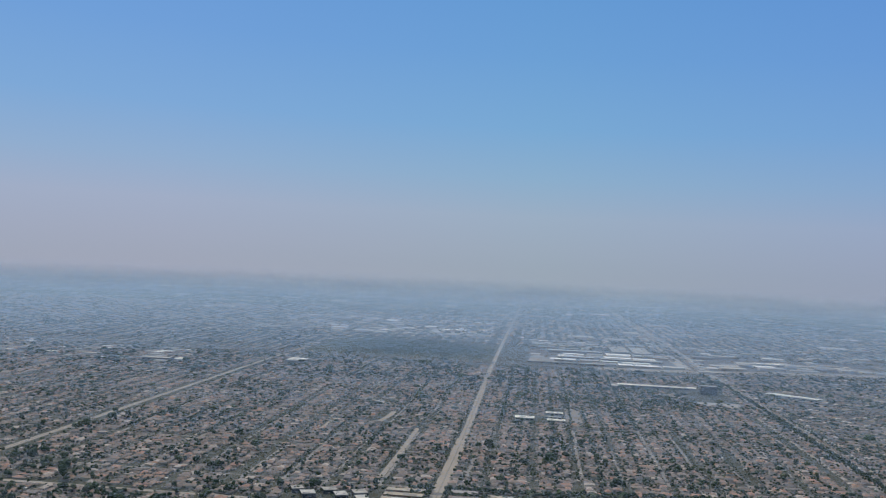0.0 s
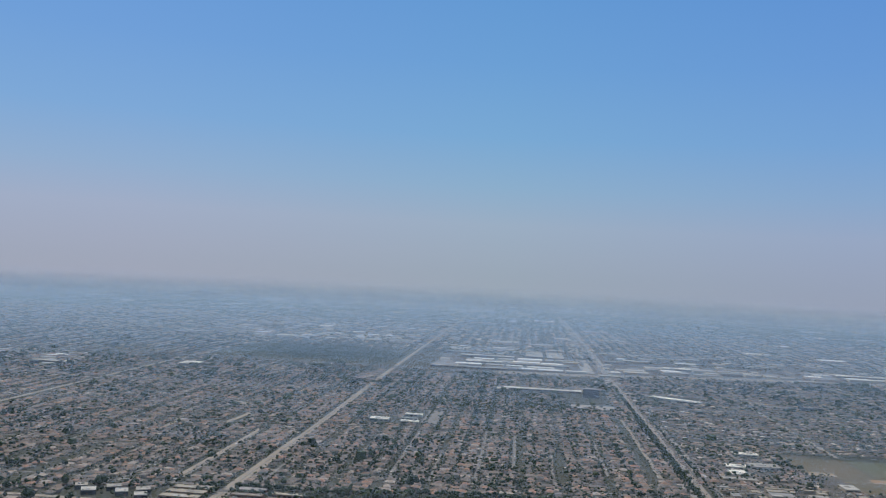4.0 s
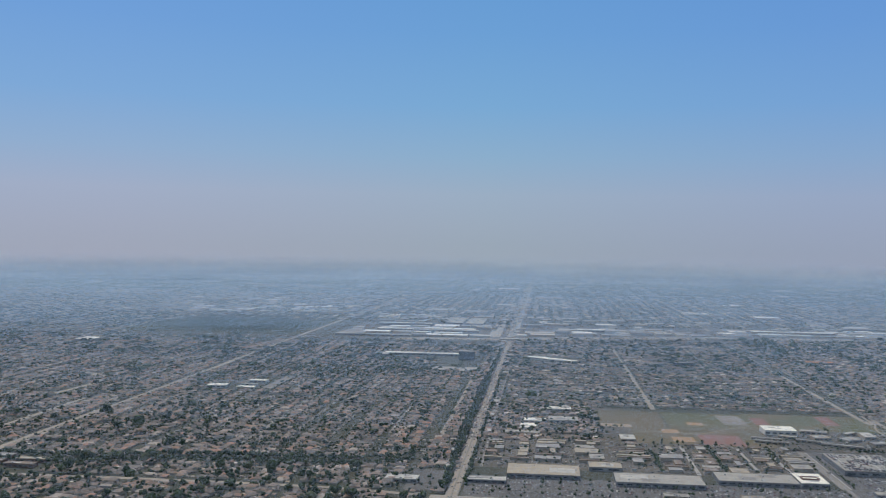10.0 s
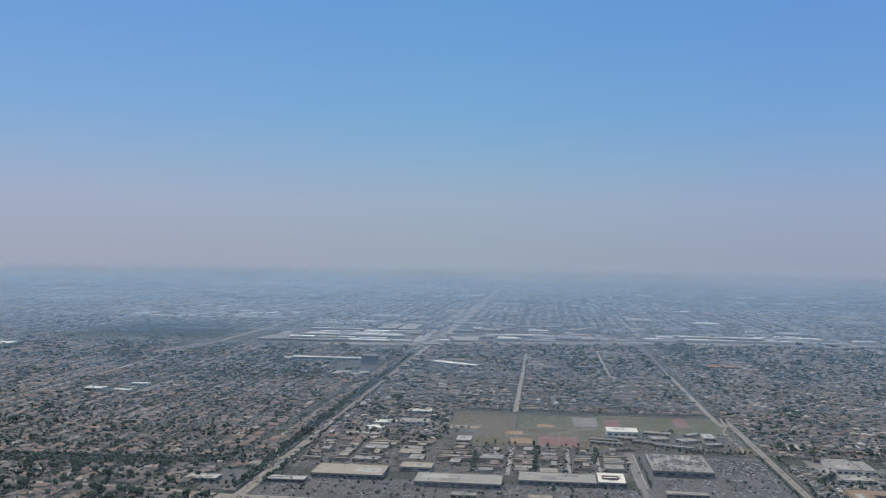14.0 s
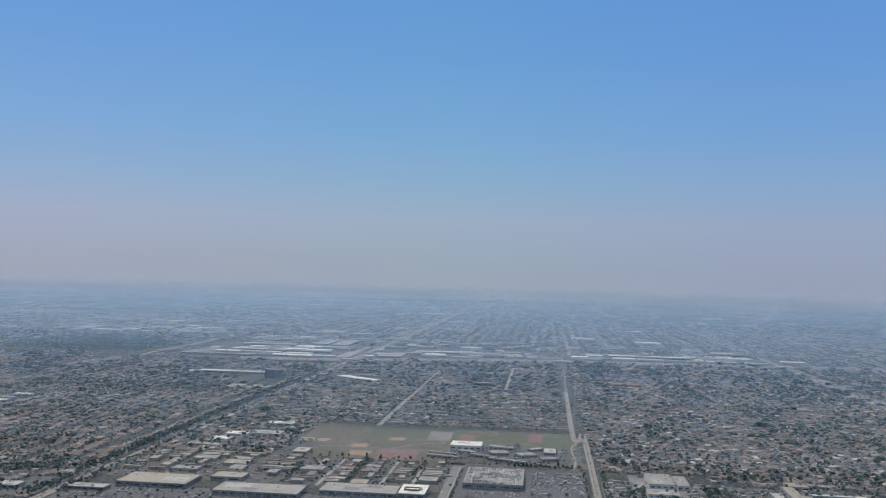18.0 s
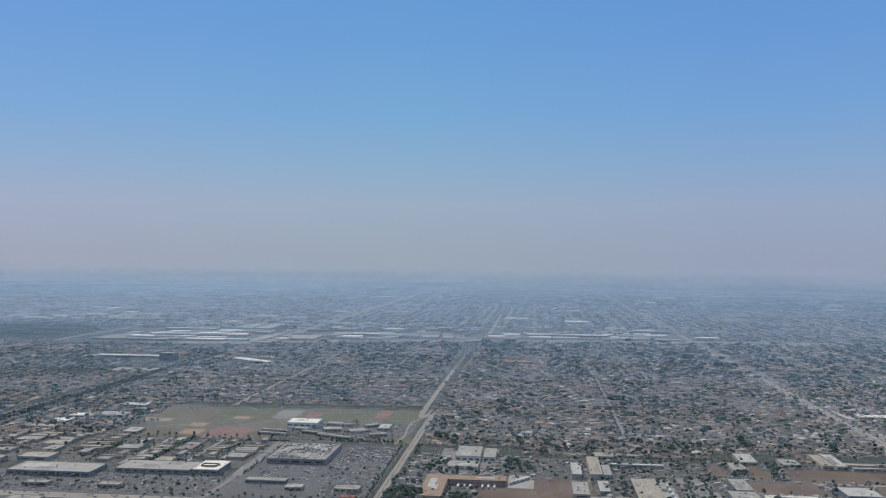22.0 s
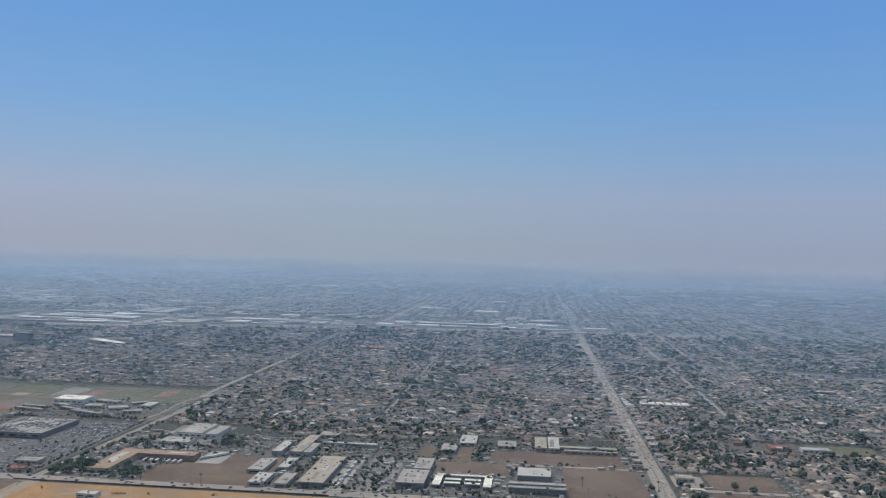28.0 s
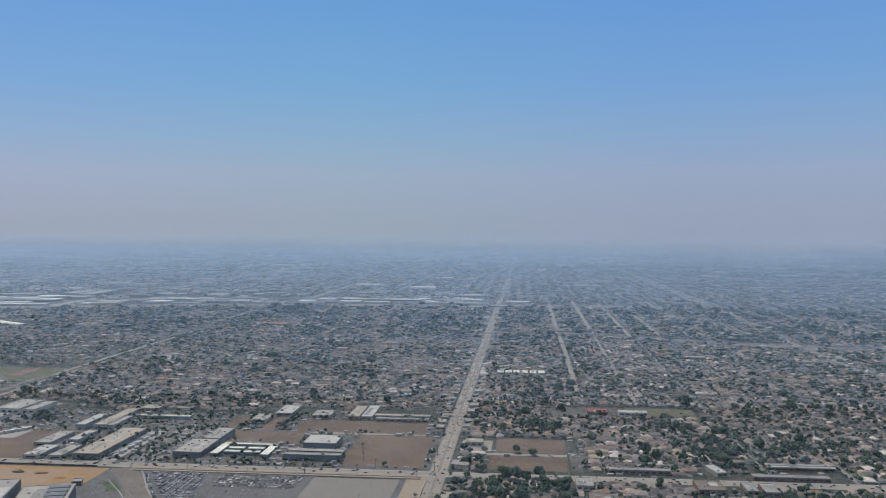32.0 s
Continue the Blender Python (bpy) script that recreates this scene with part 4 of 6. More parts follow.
# tall dark trees along the western avenue and beside the school
tall = np.concatenate([line_trees(228.5, 560, 229, 1010, 1.7, 0.8, 0.9, 1.35), line_trees(225.8, 600, 226, 900, 3.0, 1.0, 0.8, 1.2), line_trees(240.5, 620, 240.5, 900, 6.0, 0.6, 0.7, 1.1), line_trees(192, 541, 224, 571, 3.2, 2.2, 0.9, 1.4),
                       line_trees(484, 629.5, 521, 630.5, 2.6, 0.3, 0.85, 1.1), line_trees(244, 650, 330, 662, 9.0, 2.5, 0.8, 1.2), line_trees(350, 634, 440, 637, 8.0, 1.5, 0.8, 1.2)])
for k in range(3):
    cv, cf = crown(60 + k, 4, 0.3, 0.8, tuft)
    s = tall[k::3]
    stuff("trees", cv * (1, 1, 0.75), [cf], np.c_[s[:, 0], s[:, 1], np.zeros(len(s)), rng.uniform(0, 6.28, len(s)), s[:, 2] * 1.3, s[:, 2] * 1.3, s[:, 2] * rng.uniform(3.4, 5.2, len(s))], [M["leaf"]], [np.zeros(len(cf))], "tall narrow dark trees lining the avenue", "trees")
# distant mixed roofs and tree masses
n_f = 34000
fy_ = 1500 + 3200 * rng.random(n_f) ** 1.5
fx_ = rng.uniform(-1, 1, n_f)
fx_ = 180 + fx_ * (1400 + 0.75 * (fy_ - 1500))
ok = (np.hypot(fx_ - 440, fy_ - 60) < 2960) & (np.abs(((fx_ + 58 + 152) % 303) - 152) > 8)
fx_, fy_ = fx_[ok], fy_[ok]
n_roof = int(len(fx_) * 0.2)
belt = (fx_[:n_roof] > -330) & (fx_[:n_roof] < 900) & (fy_[:n_roof] < 1640)
fx_, fy_ = np.r_[fx_[:len(belt)][~belt], fx_[len(belt):]], np.r_[fy_[:len(belt)][~belt], fy_[len(belt):]]
grow = 1 + (fy_ - 1500) / 1600
half = int((~belt).sum())
stuff("houses", BOXV, [SIDES, TOP], np.c_[fx_[:half], fy_[:half], np.zeros(half), rng.choice([0, math.pi / 2], half), 6 * grow[:half] * rng.uniform(0.6, 1.4, half), 5 * grow[:half] * rng.uniform(0.6, 1.4, half), rng.uniform(1.4, 2.6, half)],
      [M["wall"], M["roof"]], [np.zeros(4), np.ones(1)], "distant small roofs in the haze", "houses")
cv, cf = crown(77, 1, 0.08, 0.75, tuft)
rest = len(fx_) - half
stuff("trees", cv, [cf], np.c_[fx_[half:], fy_[half:], np.zeros(rest), rng.uniform(0, 6.28, rest), 4.4 * grow[half:], 3.4 * grow[half:], rng.uniform(2.4, 4.4, rest)],
      [M["leaf"]], [np.zeros(len(cf))], "distant dusty trees in the haze", "trees")

# ---- larger buildings ----
def plain(name, col, rough=0.7, spec=0.3, grain=0.3, depth=0.18, metal=0.0):
    m, nt, b = mat(name, rough, metal, spec)
    big = ramp(nt, [(0.3, (1 - depth,) * 3), (0.7, (1 + depth,) * 3)], noise_tex(nt, grain, 4, 0.6))
    fine = ramp(nt, [(0.3, (0.9,) * 3), (0.7, (1.08,) * 3)], noise_tex(nt, grain * 9, 3))
    nt.links.new(blend(nt, blend(nt, col, big, 1.0, "MULTIPLY"), fine, 1.0, "MULTIPLY"), b.inputs["Base Color"])
    return m


M.update({
    "white_roof": plain("white_membrane_roof", (0.50, 0.48, 0.43)), "bright_roof": plain("bright_membrane_roof", (0.86, 0.82, 0.70)), "grey_roof": plain("grey_gravel_roof", (0.30, 0.285, 0.265)),
    "tan_roof": plain("tan_gravel_roof", (0.38, 0.325, 0.245)), "brown_roof": plain("brown_gravel_roof", (0.30, 0.20, 0.12)), "pale_roof": plain("pale_gravel_roof", (0.355, 0.33, 0.285)), "rust_roof": plain("weathered_brown_roof", (0.20, 0.15, 0.115)), "orange_roof": plain("orange_roof_paint", (0.52, 0.22, 0.08)),
    "red_roof": plain("dull_red_roof", (0.28, 0.09, 0.07)), "blue_wall": plain("blue_grey_cladding", (0.15, 0.165, 0.19)), "tan_wall": plain("tan_stucco", (0.42, 0.36, 0.28)), "grey_wall": plain("grey_stucco", (0.33, 0.33, 0.33)),
    "white_wall": plain("white_stucco", (0.62, 0.61, 0.58)), "brick_wall": plain("brown_brick", (0.22, 0.13, 0.10)), "dark_wall": plain("dark_glass_cladding", (0.05, 0.07, 0.09), 0.25, 0.5), "deck": plain("parking_deck_concrete", (0.34, 0.32, 0.275)),
    "metal": plain("galvanised_metal", (0.45, 0.46, 0.47), 0.45, 0.5, 2.0, 0.1), "dark_metal": plain("dark_painted_steel", (0.06, 0.06, 0.065), 0.5, 0.4), "glass": plain("window_glass", (0.03, 0.04, 0.05), 0.12, 0.6, 1.0, 0.05),
    "tyre": plain("tyre_rubber", (0.025, 0.025, 0.025), 0.9, 0.2), "bark": plain("bark", (0.10, 0.08, 0.06), 0.95, 0.1, 3.0), "white_paint": plain("white_line_paint", (0.70, 0.70, 0.68), 0.8), "yellow_paint": plain("yellow_machine_paint", (0.55, 0.36, 0.04), 0.5),
    "patch_dark": plain("dark_roofing_felt", (0.24, 0.225, 0.205)), "patch_light": plain("pale_roofing_felt", (0.46, 0.44, 0.395)), "door": plain("painted_door", (0.16, 0.11, 0.08)), "frond": plain("palm_fronds", (0.06, 0.075, 0.035), 0.9, 0.1, 1.5, 0.4),
})


def boxes(rows_):
    """Boxes at rows of x, y, z, sx, sy, sz: verts and faces (with bottoms left off)."""
    r = np.array(rows_, dtype=float)
    place = np.c_[r[:, :3], np.zeros(len(r)), r[:, 3:]]
    return scatter(BOXV, [np.concatenate([SIDES, TOP])], place)


def part(name, data, material, parent, label="", loc=(0, 0, 0)):
    """Links (verts, faces) or a mesh as one part under its thing."""
    me = data if isinstance(data, bpy.types.Mesh) else mesh_from(name, data[0], data[1], [material])
    ob = new(name, me)
    ob.parent = parent
    ob.location = loc
    return tagged(ob, label)


def thing(name, label, category, x, y, turn=0.0, group="", z=0.0):
    e = new(name)
    e.matrix_world = pose(x, y, z, 0, 0, turn)
    return tagged(e, label, category, group)


def parapet_roof(w, d, h, lip=0.22, t=0.25):
    """A flat roof sunk behind a low parapet."""
    o, i = (w / 2, d / 2), (w / 2 - t, d / 2 - t)
    ring = lambda a, z: [(-a[0], -a[1], z), (a[0], -a[1], z), (a[0], a[1], z), (-a[0], a[1], z)]
    v = np.array(ring(o, h - 0.15) + ring(o, h + lip) + ring(i, h + lip) + ring(i, h))
    f = [(k + a, (k + 1) % 4 + a, (k + 1) % 4 + a + 4, k + a + 4) for a in (0, 4, 8) for k in range(4)] + [(12, 13, 14, 15)]
    return v, [np.array(f)]


def building(name, label, category, x0, y0, x1, y1, h, roof, wall, units=3, windows=0, turn=0.0, doors=1, group=""):
    w, d = x1 - x0, y1 - y0
    b = thing(name, label, category, (x0 + x1) / 2, (y0 + y1) / 2, turn, group)
    part("wall", (BOXV * (w - 0.08, d - 0.08, h - 0.1), [SIDES]), M[wall], b)
    part("roof", parapet_roof(w, d, h), M[roof], b)
    r = np.random.default_rng(int(abs(x0 * 7 + y0 * 13)))
    for k in range(units):
        s = r.uniform(0.35, 0.85)
        u = part("rooftop_unit", boxes([(0, 0, 0, s * r.uniform(0.8, 1.6), s, s * 0.7), (0, 0, s * 0.7, s * 0.5, s * 0.5, 0.08)]), M["metal"], b)
        u.location = (r.uniform(-0.42, 0.42) * w, r.uniform(-0.38, 0.38) * d, h)
        part("fan", boxes([(0, 0, s * 0.7 + 0.08, s * 0.4, s * 0.4, 0.05)]), M["dark_metal"], u, "dark fan grille")
    for k in range(2 if w * d > 60 else 0):
        pw, pd = r.uniform(0.15, 0.4) * w, r.uniform(0.15, 0.45) * d
        part("roof_patch", boxes([(0, 0, 0, pw, pd, 0.02)]), M["patch_dark" if r.random() < 0.6 else "patch_light"], b, "patched roofing felt", (r.uniform(-0.28, 0.28) * w, r.uniform(-0.25, 0.25) * d, h + 0.01 + 0.02 * k))
    for k in range(windows):
        ww = w / windows * 0.62
        part("window", boxes([(0, 0, 0, ww, 0.08, min(0.9, h * 0.35))]), M["glass"], b, loc=((k + 0.5) / windows * w - w / 2, -d / 2 - 0.02, h * 0.35))
    for k in range(doors):
        part("door", boxes([(0, 0, 0, 0.9, 0.08, 0.95)]), M["door"], b, loc=((r.uniform(-0.4, 0.4)) * w, -d / 2 - 0.025, 0))
    return b


BUILDINGS = [
    # shopping centre and big stores
    ("shop_building", "long low shop row with a pale gravel roof and dark shopfronts", "shops", 322, 524, 370, 545, 2.6, "pale_roof", "blue_wall", 9, 10),
    ("shop_building", "long low shop row with a pale grey roof", "shops", 379, 536, 422, 556, 2.6, "pale_roof", "blue_wall", 8, 9),
    ("department_store", "store with a bright cream roof beside a car park", "store", 423, 537, 438, 559, 3.0, "bright_roof", "blue_wall", 5, 3),
    ("shop_building", "wide low building with a tan gravel roof", "shops", 262, 533, 303, 557, 2.6, "tan_roof", "blue_wall", 7, 8),
    ("shop_building", "small shop with a white roof", "shops", 240.5, 519, 262, 527, 1.9, "white_roof", "blue_wall", 3, 5),
    ("shop_building", "tan-roofed building behind the shops", "shops", 309, 556, 328, 570, 2.4, "tan_roof", "grey_wall", 3, 2),
    ("shop_building", "long narrow kiosk row with a pale roof in a car park", "shops", 458, 523, 480, 530, 1.8, "pale_roof", "blue_wall", 3, 6),
    ("restaurant", "small restaurant with a white roof in a car park", "restaurant", 483, 511, 492, 518, 1.8, "white_roof", "tan_wall", 3, 3),
    ("restaurant", "small restaurant with a grey roof in a car park", "restaurant", 509, 511, 522, 520, 1.8, "pale_roof", "tan_wall", 3, 4),
    ("restaurant", "small building with a dull red roof beside the boulevard", "restaurant", 515, 495, 523, 501, 1.8, "red_roof", "tan_wall", 1, 3),
    ("superstore", "large store with a pale tan roof and many roof vents", "store", 475, 454, 490.5, 471, 3.2, "tan_roof", "blue_wall", 14, 2),
    ("superstore", "store with a pale tan roof beside a larger one", "store", 474, 432, 486, 450, 3.0, "tan_roof", "blue_wall", 7, 2),
    ("shop_building", "square shop with a pale roof among parked cars", "shops", 356, 462, 372, 476, 2.5, "pale_roof", "grey_wall", 6, 4),
    ("shop_building", "large white roof with rusty stains", "shops", 352, 432, 366, 452, 3.0, "bright_roof", "brick_wall", 5, 3),
    ("shop_building", "small shop with a grey roof in a car park", "shops", 398, 448, 410, 455, 1.9, "pale_roof", "grey_wall", 4, 4),
    ("shop_building", "small shop with a tan roof in a car park", "shops", 385, 503, 397, 510, 1.9, "tan_roof", "tan_wall", 3, 4),
    ("shop_building", "small shop with a grey roof in a car park", "shops", 345, 502, 358, 508, 1.9, "pale_roof", "tan_wall", 3, 4),
    ("shop_building", "corner shop with a white roof", "shops", 196, 513, 214, 523, 2.0, "white_roof", "grey_wall", 4, 4),
    # school beside the playing fields
    ("gymnasium", "school gymnasium with a bright white roof", "gymnasium", 437, 680, 459, 697, 3.5, "bright_roof", "white_wall", 2, 5),
    ("school_building", "long low school wing with a pale roof", "school", 424, 660, 444, 664, 1.8, "pale_roof", "tan_wall", 2, 6, -14.0),
    ("school_building", "long low school wing with a pale roof", "school", 424, 650, 446, 654, 1.8, "pale_roof", "tan_wall", 2, 6, -14.0),
    ("school_building", "low school wing with a tan roof", "school", 484, 664, 497, 674, 1.9, "pale_roof", "tan_wall", 2, 4, 32.0),
    ("school_building", "low school wing with a grey roof", "school", 466, 645, 492, 650, 1.9, "grey_roof", "tan_wall", 2, 7, -20.0),
    ("school_building", "low school wing with a pale roof", "school", 464, 688, 482, 695, 1.9, "pale_roof", "tan_wall", 2, 5, -12.0),
    ("school_building", "low school wing with a tan roof set askew", "school", 444, 668, 456, 674, 1.8, "tan_roof", "tan_wall", 2, 4, -18.0),
    ("school_building", "long school wing with a grey roof set askew", "school", 452, 655, 478, 659, 1.8, "grey_roof", "tan_wall", 2, 7, -24.0),
    ("school_building", "small school hall with a pale roof", "school", 466, 667, 478, 677, 2.0, "tan_roof", "tan_wall", 2, 4, 12.0),
    ("school_building", "small school hall with a grey roof", "school", 500, 655, 512, 662, 1.8, "grey_roof", "tan_wall", 2, 4, 20.0),
    ("school_building", "low school block with a pale roof set askew", "school", 491, 688, 502, 692, 1.8, "white_roof", "tan_wall", 1, 4, 40.0),
    ("school_building", "small school block with a white roof", "school", 503, 676, 511, 692, 2.0, "white_roof", "tan_wall", 1, 2),
    ("school_building", "long flat school block with a white roof", "school", 334, 640, 344, 655, 1.9, "white_roof", "tan_wall", 1, 2),
    ("school_building", "low block with a grey roof beside a playing field", "school", 256, 648, 280, 657, 2.0, "pale_roof", "tan_wall", 2, 4),
    ("school_building", "low school block with a bright white roof", "school", 266, 666, 278, 682, 2.0, "bright_roof", "white_wall", 3, 6),
    ("school_building", "low school block with a bright white roof", "school", 268, 692, 284, 703, 2.0, "bright_roof", "white_wall", 2, 4),
    ("school_building", "flat school block with a pale roof", "school", 286, 696, 308, 712, 2.2, "pale_roof", "white_wall", 3, 5),
    ("school_building", "flat block with a white roof beside a field", "school", 284, 744, 304, 754, 2.0, "bright_roof", "white_wall", 2, 3),
    # works and stores along the boulevard
    ("warehouse", "long warehouse wing with a brown gravel roof", "warehouse", 566, 534, 597, 545, 3.0, "brown_roof", "brick_wall", 6, 0),
    ("warehouse", "warehouse with a brown gravel roof beside trees", "warehouse", 554, 499, 566, 545, 3.0, "brown_roof", "tan_wall", 5, 2),
    ("school_building", "pale two-storey block with a flat roof", "school", 565, 591, 580, 621, 3.0, "pale_roof", "white_wall", 5, 4),
    ("school_building", "pale block with a flat roof", "school", 581.5, 592, 589, 619, 2.5, "pale_roof", "white_wall", 3, 2),
    ("school_building", "low pale block in front of a larger one", "school", 562, 569, 580, 584, 2.0, "pale_roof", "white_wall", 4, 5),
    ("warehouse", "large warehouse with a tan gravel roof", "warehouse", 664, 494, 677, 551, 2.8, "tan_roof", "blue_wall", 12, 0),
    ("warehouse", "narrow workshop with a white roof", "warehouse", 633, 557, 638.5, 586, 2.5, "white_roof", "grey_wall", 3, 0),
    ("warehouse", "narrow workshop with a tan roof", "warehouse", 643, 558, 650, 604, 2.5, "tan_roof", "grey_wall", 3, 0),
    ("warehouse", "narrow workshop with a pale roof", "warehouse", 650.5, 558, 655, 583, 2.4, "pale_roof", "grey_wall", 2, 0),
    ("carport", "long thin canopy with a white roof", "canopy", 656, 588, 687, 591, 1.8, "bright_roof", "grey_wall", 0, 0),
    ("workshop", "open-fronted workshop with a grey roof", "workshop", 632, 516, 640.5, 543, 2.0, "pale_roof", "grey_wall", 5, 1),
    ("workshop", "small workshop with a white roof", "workshop", 646, 524, 651.5, 546, 2.0, "white_roof", "grey_wall", 4, 1),
    ("workshop", "small workshop with a pale roof", "workshop", 653, 492, 659.5, 514, 2.0, "pale_roof", "grey_wall", 4, 1),
    ("workshop", "small workshop with a white roof beside a vacant lot", "workshop", 640, 492, 648, 512, 2.0, "white_roof", "grey_wall", 5, 1),
    ("warehouse", "large warehouse with a pale roof", "warehouse", 711, 502, 725, 530, 3.0, "pale_roof", "blue_wall", 7, 0),
    ("warehouse", "warehouse with a pale ribbed roof", "warehouse", 716, 531, 725, 556, 3.2, "pale_roof", "blue_wall", 5, 0),
    ("warehouse", "long grey works building beside a vacant lot", "warehouse", 766, 504, 794, 509, 2.8, "grey_roof", "blue_wall", 4, 0),
    ("warehouse", "long grey works building behind another", "warehouse", 766, 511.5, 794, 517, 2.8, "pale_roof", "blue_wall", 4, 0),
    ("warehouse", "works building with a white roof", "warehouse", 770, 527, 787, 545, 3.2, "white_roof", "blue_wall", 4, 0),
    ("school_building", "long low block with a pale roof beside a vacant lot", "school", 796, 596, 827, 600, 1.8, "pale_roof", "tan_wall", 2, 8),
    ("school_building", "pale hall with a two-part roof", "school", 779, 598, 786, 630, 2.4, "tan_roof", "tan_wall", 2, 2),
    ("school_building", "pale hall with a flat roof", "school", 787, 598, 793.5, 631, 2.4, "white_roof", "tan_wall", 2, 2),
    ("school_building", "pale-roofed hall among trees", "school", 757, 600, 768, 616, 1.9, "pale_roof", "tan_wall", 2, 3),
    ("school_building", "small white-roofed school hall among trees", "school", 734, 604, 744, 628, 1.9, "white_roof", "tan_wall", 2, 2),
    ("school_building", "small pale-roofed school block among trees", "school", 725, 583, 734, 602, 1.8, "pale_roof", "tan_wall", 2, 2),
    ("site_hut", "small white site hut on orange dirt", "hut", 571, 458, 580, 464, 1.8, "white_roof", "white_wall", 1, 2),
    ("arena_hall", "large hall with dark grey walls and an open roof frame", "hall", 656.5, 397.5, 679.5, 428.5, 8.0, "grey_roof", "blue_wall", 6, 0, 16.0),
    ("casino_hall", "large white-roofed hall with dark roof louvres", "hall", 684, 392.5, 704, 431.5, 6.0, "pale_roof", "blue_wall", 4, 0, 19.0),
    ("ticket_hall", "small white-roofed pavilion on a curved drive", "pavilion", 702, 416, 715.5, 427, 2.0, "pale_roof", "tan_wall", 1, 4, 17.0),
    # schools and flats beyond the last avenue
    ("school_building", "school block with a bright orange roof", "school", 902, 642, 908, 645, 2.0, "orange_roof", "brick_wall", 2, 5),
    ("school_building", "school block with dark red brick walls", "school", 921, 628, 933, 640, 2.4, "red_roof", "brick_wall", 3, 4),
    ("school_building", "long school block with a pale roof", "school", 940, 630, 957, 638, 2.0, "white_roof", "white_wall", 3, 5),
    ("apartment_building", "long two-storey flats with a white roof", "flats", 997, 511, 1028, 514, 1.8, "white_roof", "brick_wall", 4, 10),
    ("apartment_building", "long two-storey flats with a white roof", "flats", 997, 515, 1028, 518, 1.8, "white_roof", "brick_wall", 4, 10),
    ("apartment_building", "long dark brick flats beside the boulevard", "flats", 986, 493, 1020, 498, 1.8, "grey_roof", "brick_wall", 4, 12),
    ("shop_building", "pale flat-roofed shop on a corner", "shops", 852, 543, 861, 552, 2.0, "tan_roof", "tan_wall", 2, 3),
    ("warehouse", "low building with a tan roof among houses", "warehouse", 1013, 878, 1040, 888, 2.2, "tan_roof", "tan_wall", 4, 5),
    ("warehouse", "low building with a tan roof among houses", "warehouse", 1113, 862, 1131, 868, 2.2, "tan_roof", "tan_wall", 3, 4),
    ("apartment_building", "flats with a broad white roof beside the avenue", "flats", 849, 421, 862.5, 436, 2.2, "white_roof", "tan_wall", 4, 5),
    ("apartment_building", "flats with a tan roof round a dark court", "flats", 865.5, 426, 876, 441, 2.2, "tan_roof", "brick_wall", 3, 4),
    ("apartment_building", "narrow flats with a grey roof", "flats", 882, 428, 887.4, 440, 2.0, "grey_roof", "tan_wall", 1, 2),
    ("apartment_building", "flats with a white roof and brown walls", "flats", 888.5, 429, 898.5, 441, 2.2, "white_roof", "brick_wall", 4, 4),
    ("apartment_building", "broad flats with a pale grey roof", "flats", 900.5, 431, 916, 442, 2.2, "pale_roof", "tan_wall", 4, 6),
    ("apartment_building", "flats with a weathered brown roof", "flats", 910, 448, 921.5, 458, 2.2, "rust_roof", "tan_wall", 3, 4),
    ("apartment_building", "flats with a pale roof beside the boulevard", "flats", 905.5, 468, 913, 481, 2.2, "pale_roof", "tan_wall", 2, 3),
    ("apartment_building", "brown flats with a brick front", "flats", 957, 466, 968.5, 482, 2.6, "rust_roof", "brick_wall", 4, 5),
    ("apartment_building", "narrow flats with a grey roof beside brown ones", "flats", 977.5, 468, 982.5, 482, 2.2, "grey_roof", "brick_wall", 2, 2),
    ("apartment_building", "narrow flats with a pale roof beside brown ones", "flats", 985, 467, 991, 481, 2.2, "pale_roof", "brick_wall", 2, 2),
    ("apartment_building", "long white-roofed flats set askew", "flats", 969, 497, 974, 511, 2.0, "white_roof", "tan_wall", 1, 2, 14.0),
    ("apartment_building", "long low dark flats beside the boulevard", "flats", 922, 497, 950, 502, 2.0, "grey_roof", "brick_wall", 3, 9),
    ("shop_building", "low brown shop beside a forecourt", "shops", 850, 516, 861, 521, 1.8, "rust_roof", "tan_wall", 2, 3),
    ("school_building", "long low tan-roofed block behind vacant lots", "school", 793, 604, 827, 610, 1.9, "tan_roof", "tan_wall", 3, 9),
    ("workshop", "small tan workshop among trees", "workshop", 648, 606, 660, 618, 2.2, "tan_roof", "tan_wall", 3, 3),
    ("school_building", "low pale wing before a larger block", "school", 558, 584, 562, 600, 1.9, "pale_roof", "white_wall", 1, 2),
    # flats, sheds and stores beside the western avenue
    ("storage_shed", "long tan-roofed shed in a row of three", "shed", -83, 500, -60.5, 507, 2.2, "tan_roof", "brick_wall", 2, 6),
    ("storage_shed", "long tan-roofed shed in a row of three", "shed", -83, 510.5, -60.5, 517.5, 2.2, "tan_roof", "brick_wall", 2, 6),
    ("storage_shed", "long tan-roofed shed in a row of three", "shed", -83, 521, -60.5, 528, 2.2, "tan_roof", "brick_wall", 2, 6),
    ("apartment_building", "dark flats with a pale slanting roof", "flats", -129, 499, -121, 508, 2.4, "white_roof", "dark_wall", 1, 2, 24.0),
    ("apartment_building", "dark flats with a pale slanting roof", "flats", -137, 508, -130, 516, 2.4, "pale_roof", "dark_wall", 1, 2, 24.0),
    ("apartment_building", "dark flats with a pale slanting roof", "flats", -119, 510, -111, 518, 2.4, "pale_roof", "dark_wall", 1, 2, 24.0),
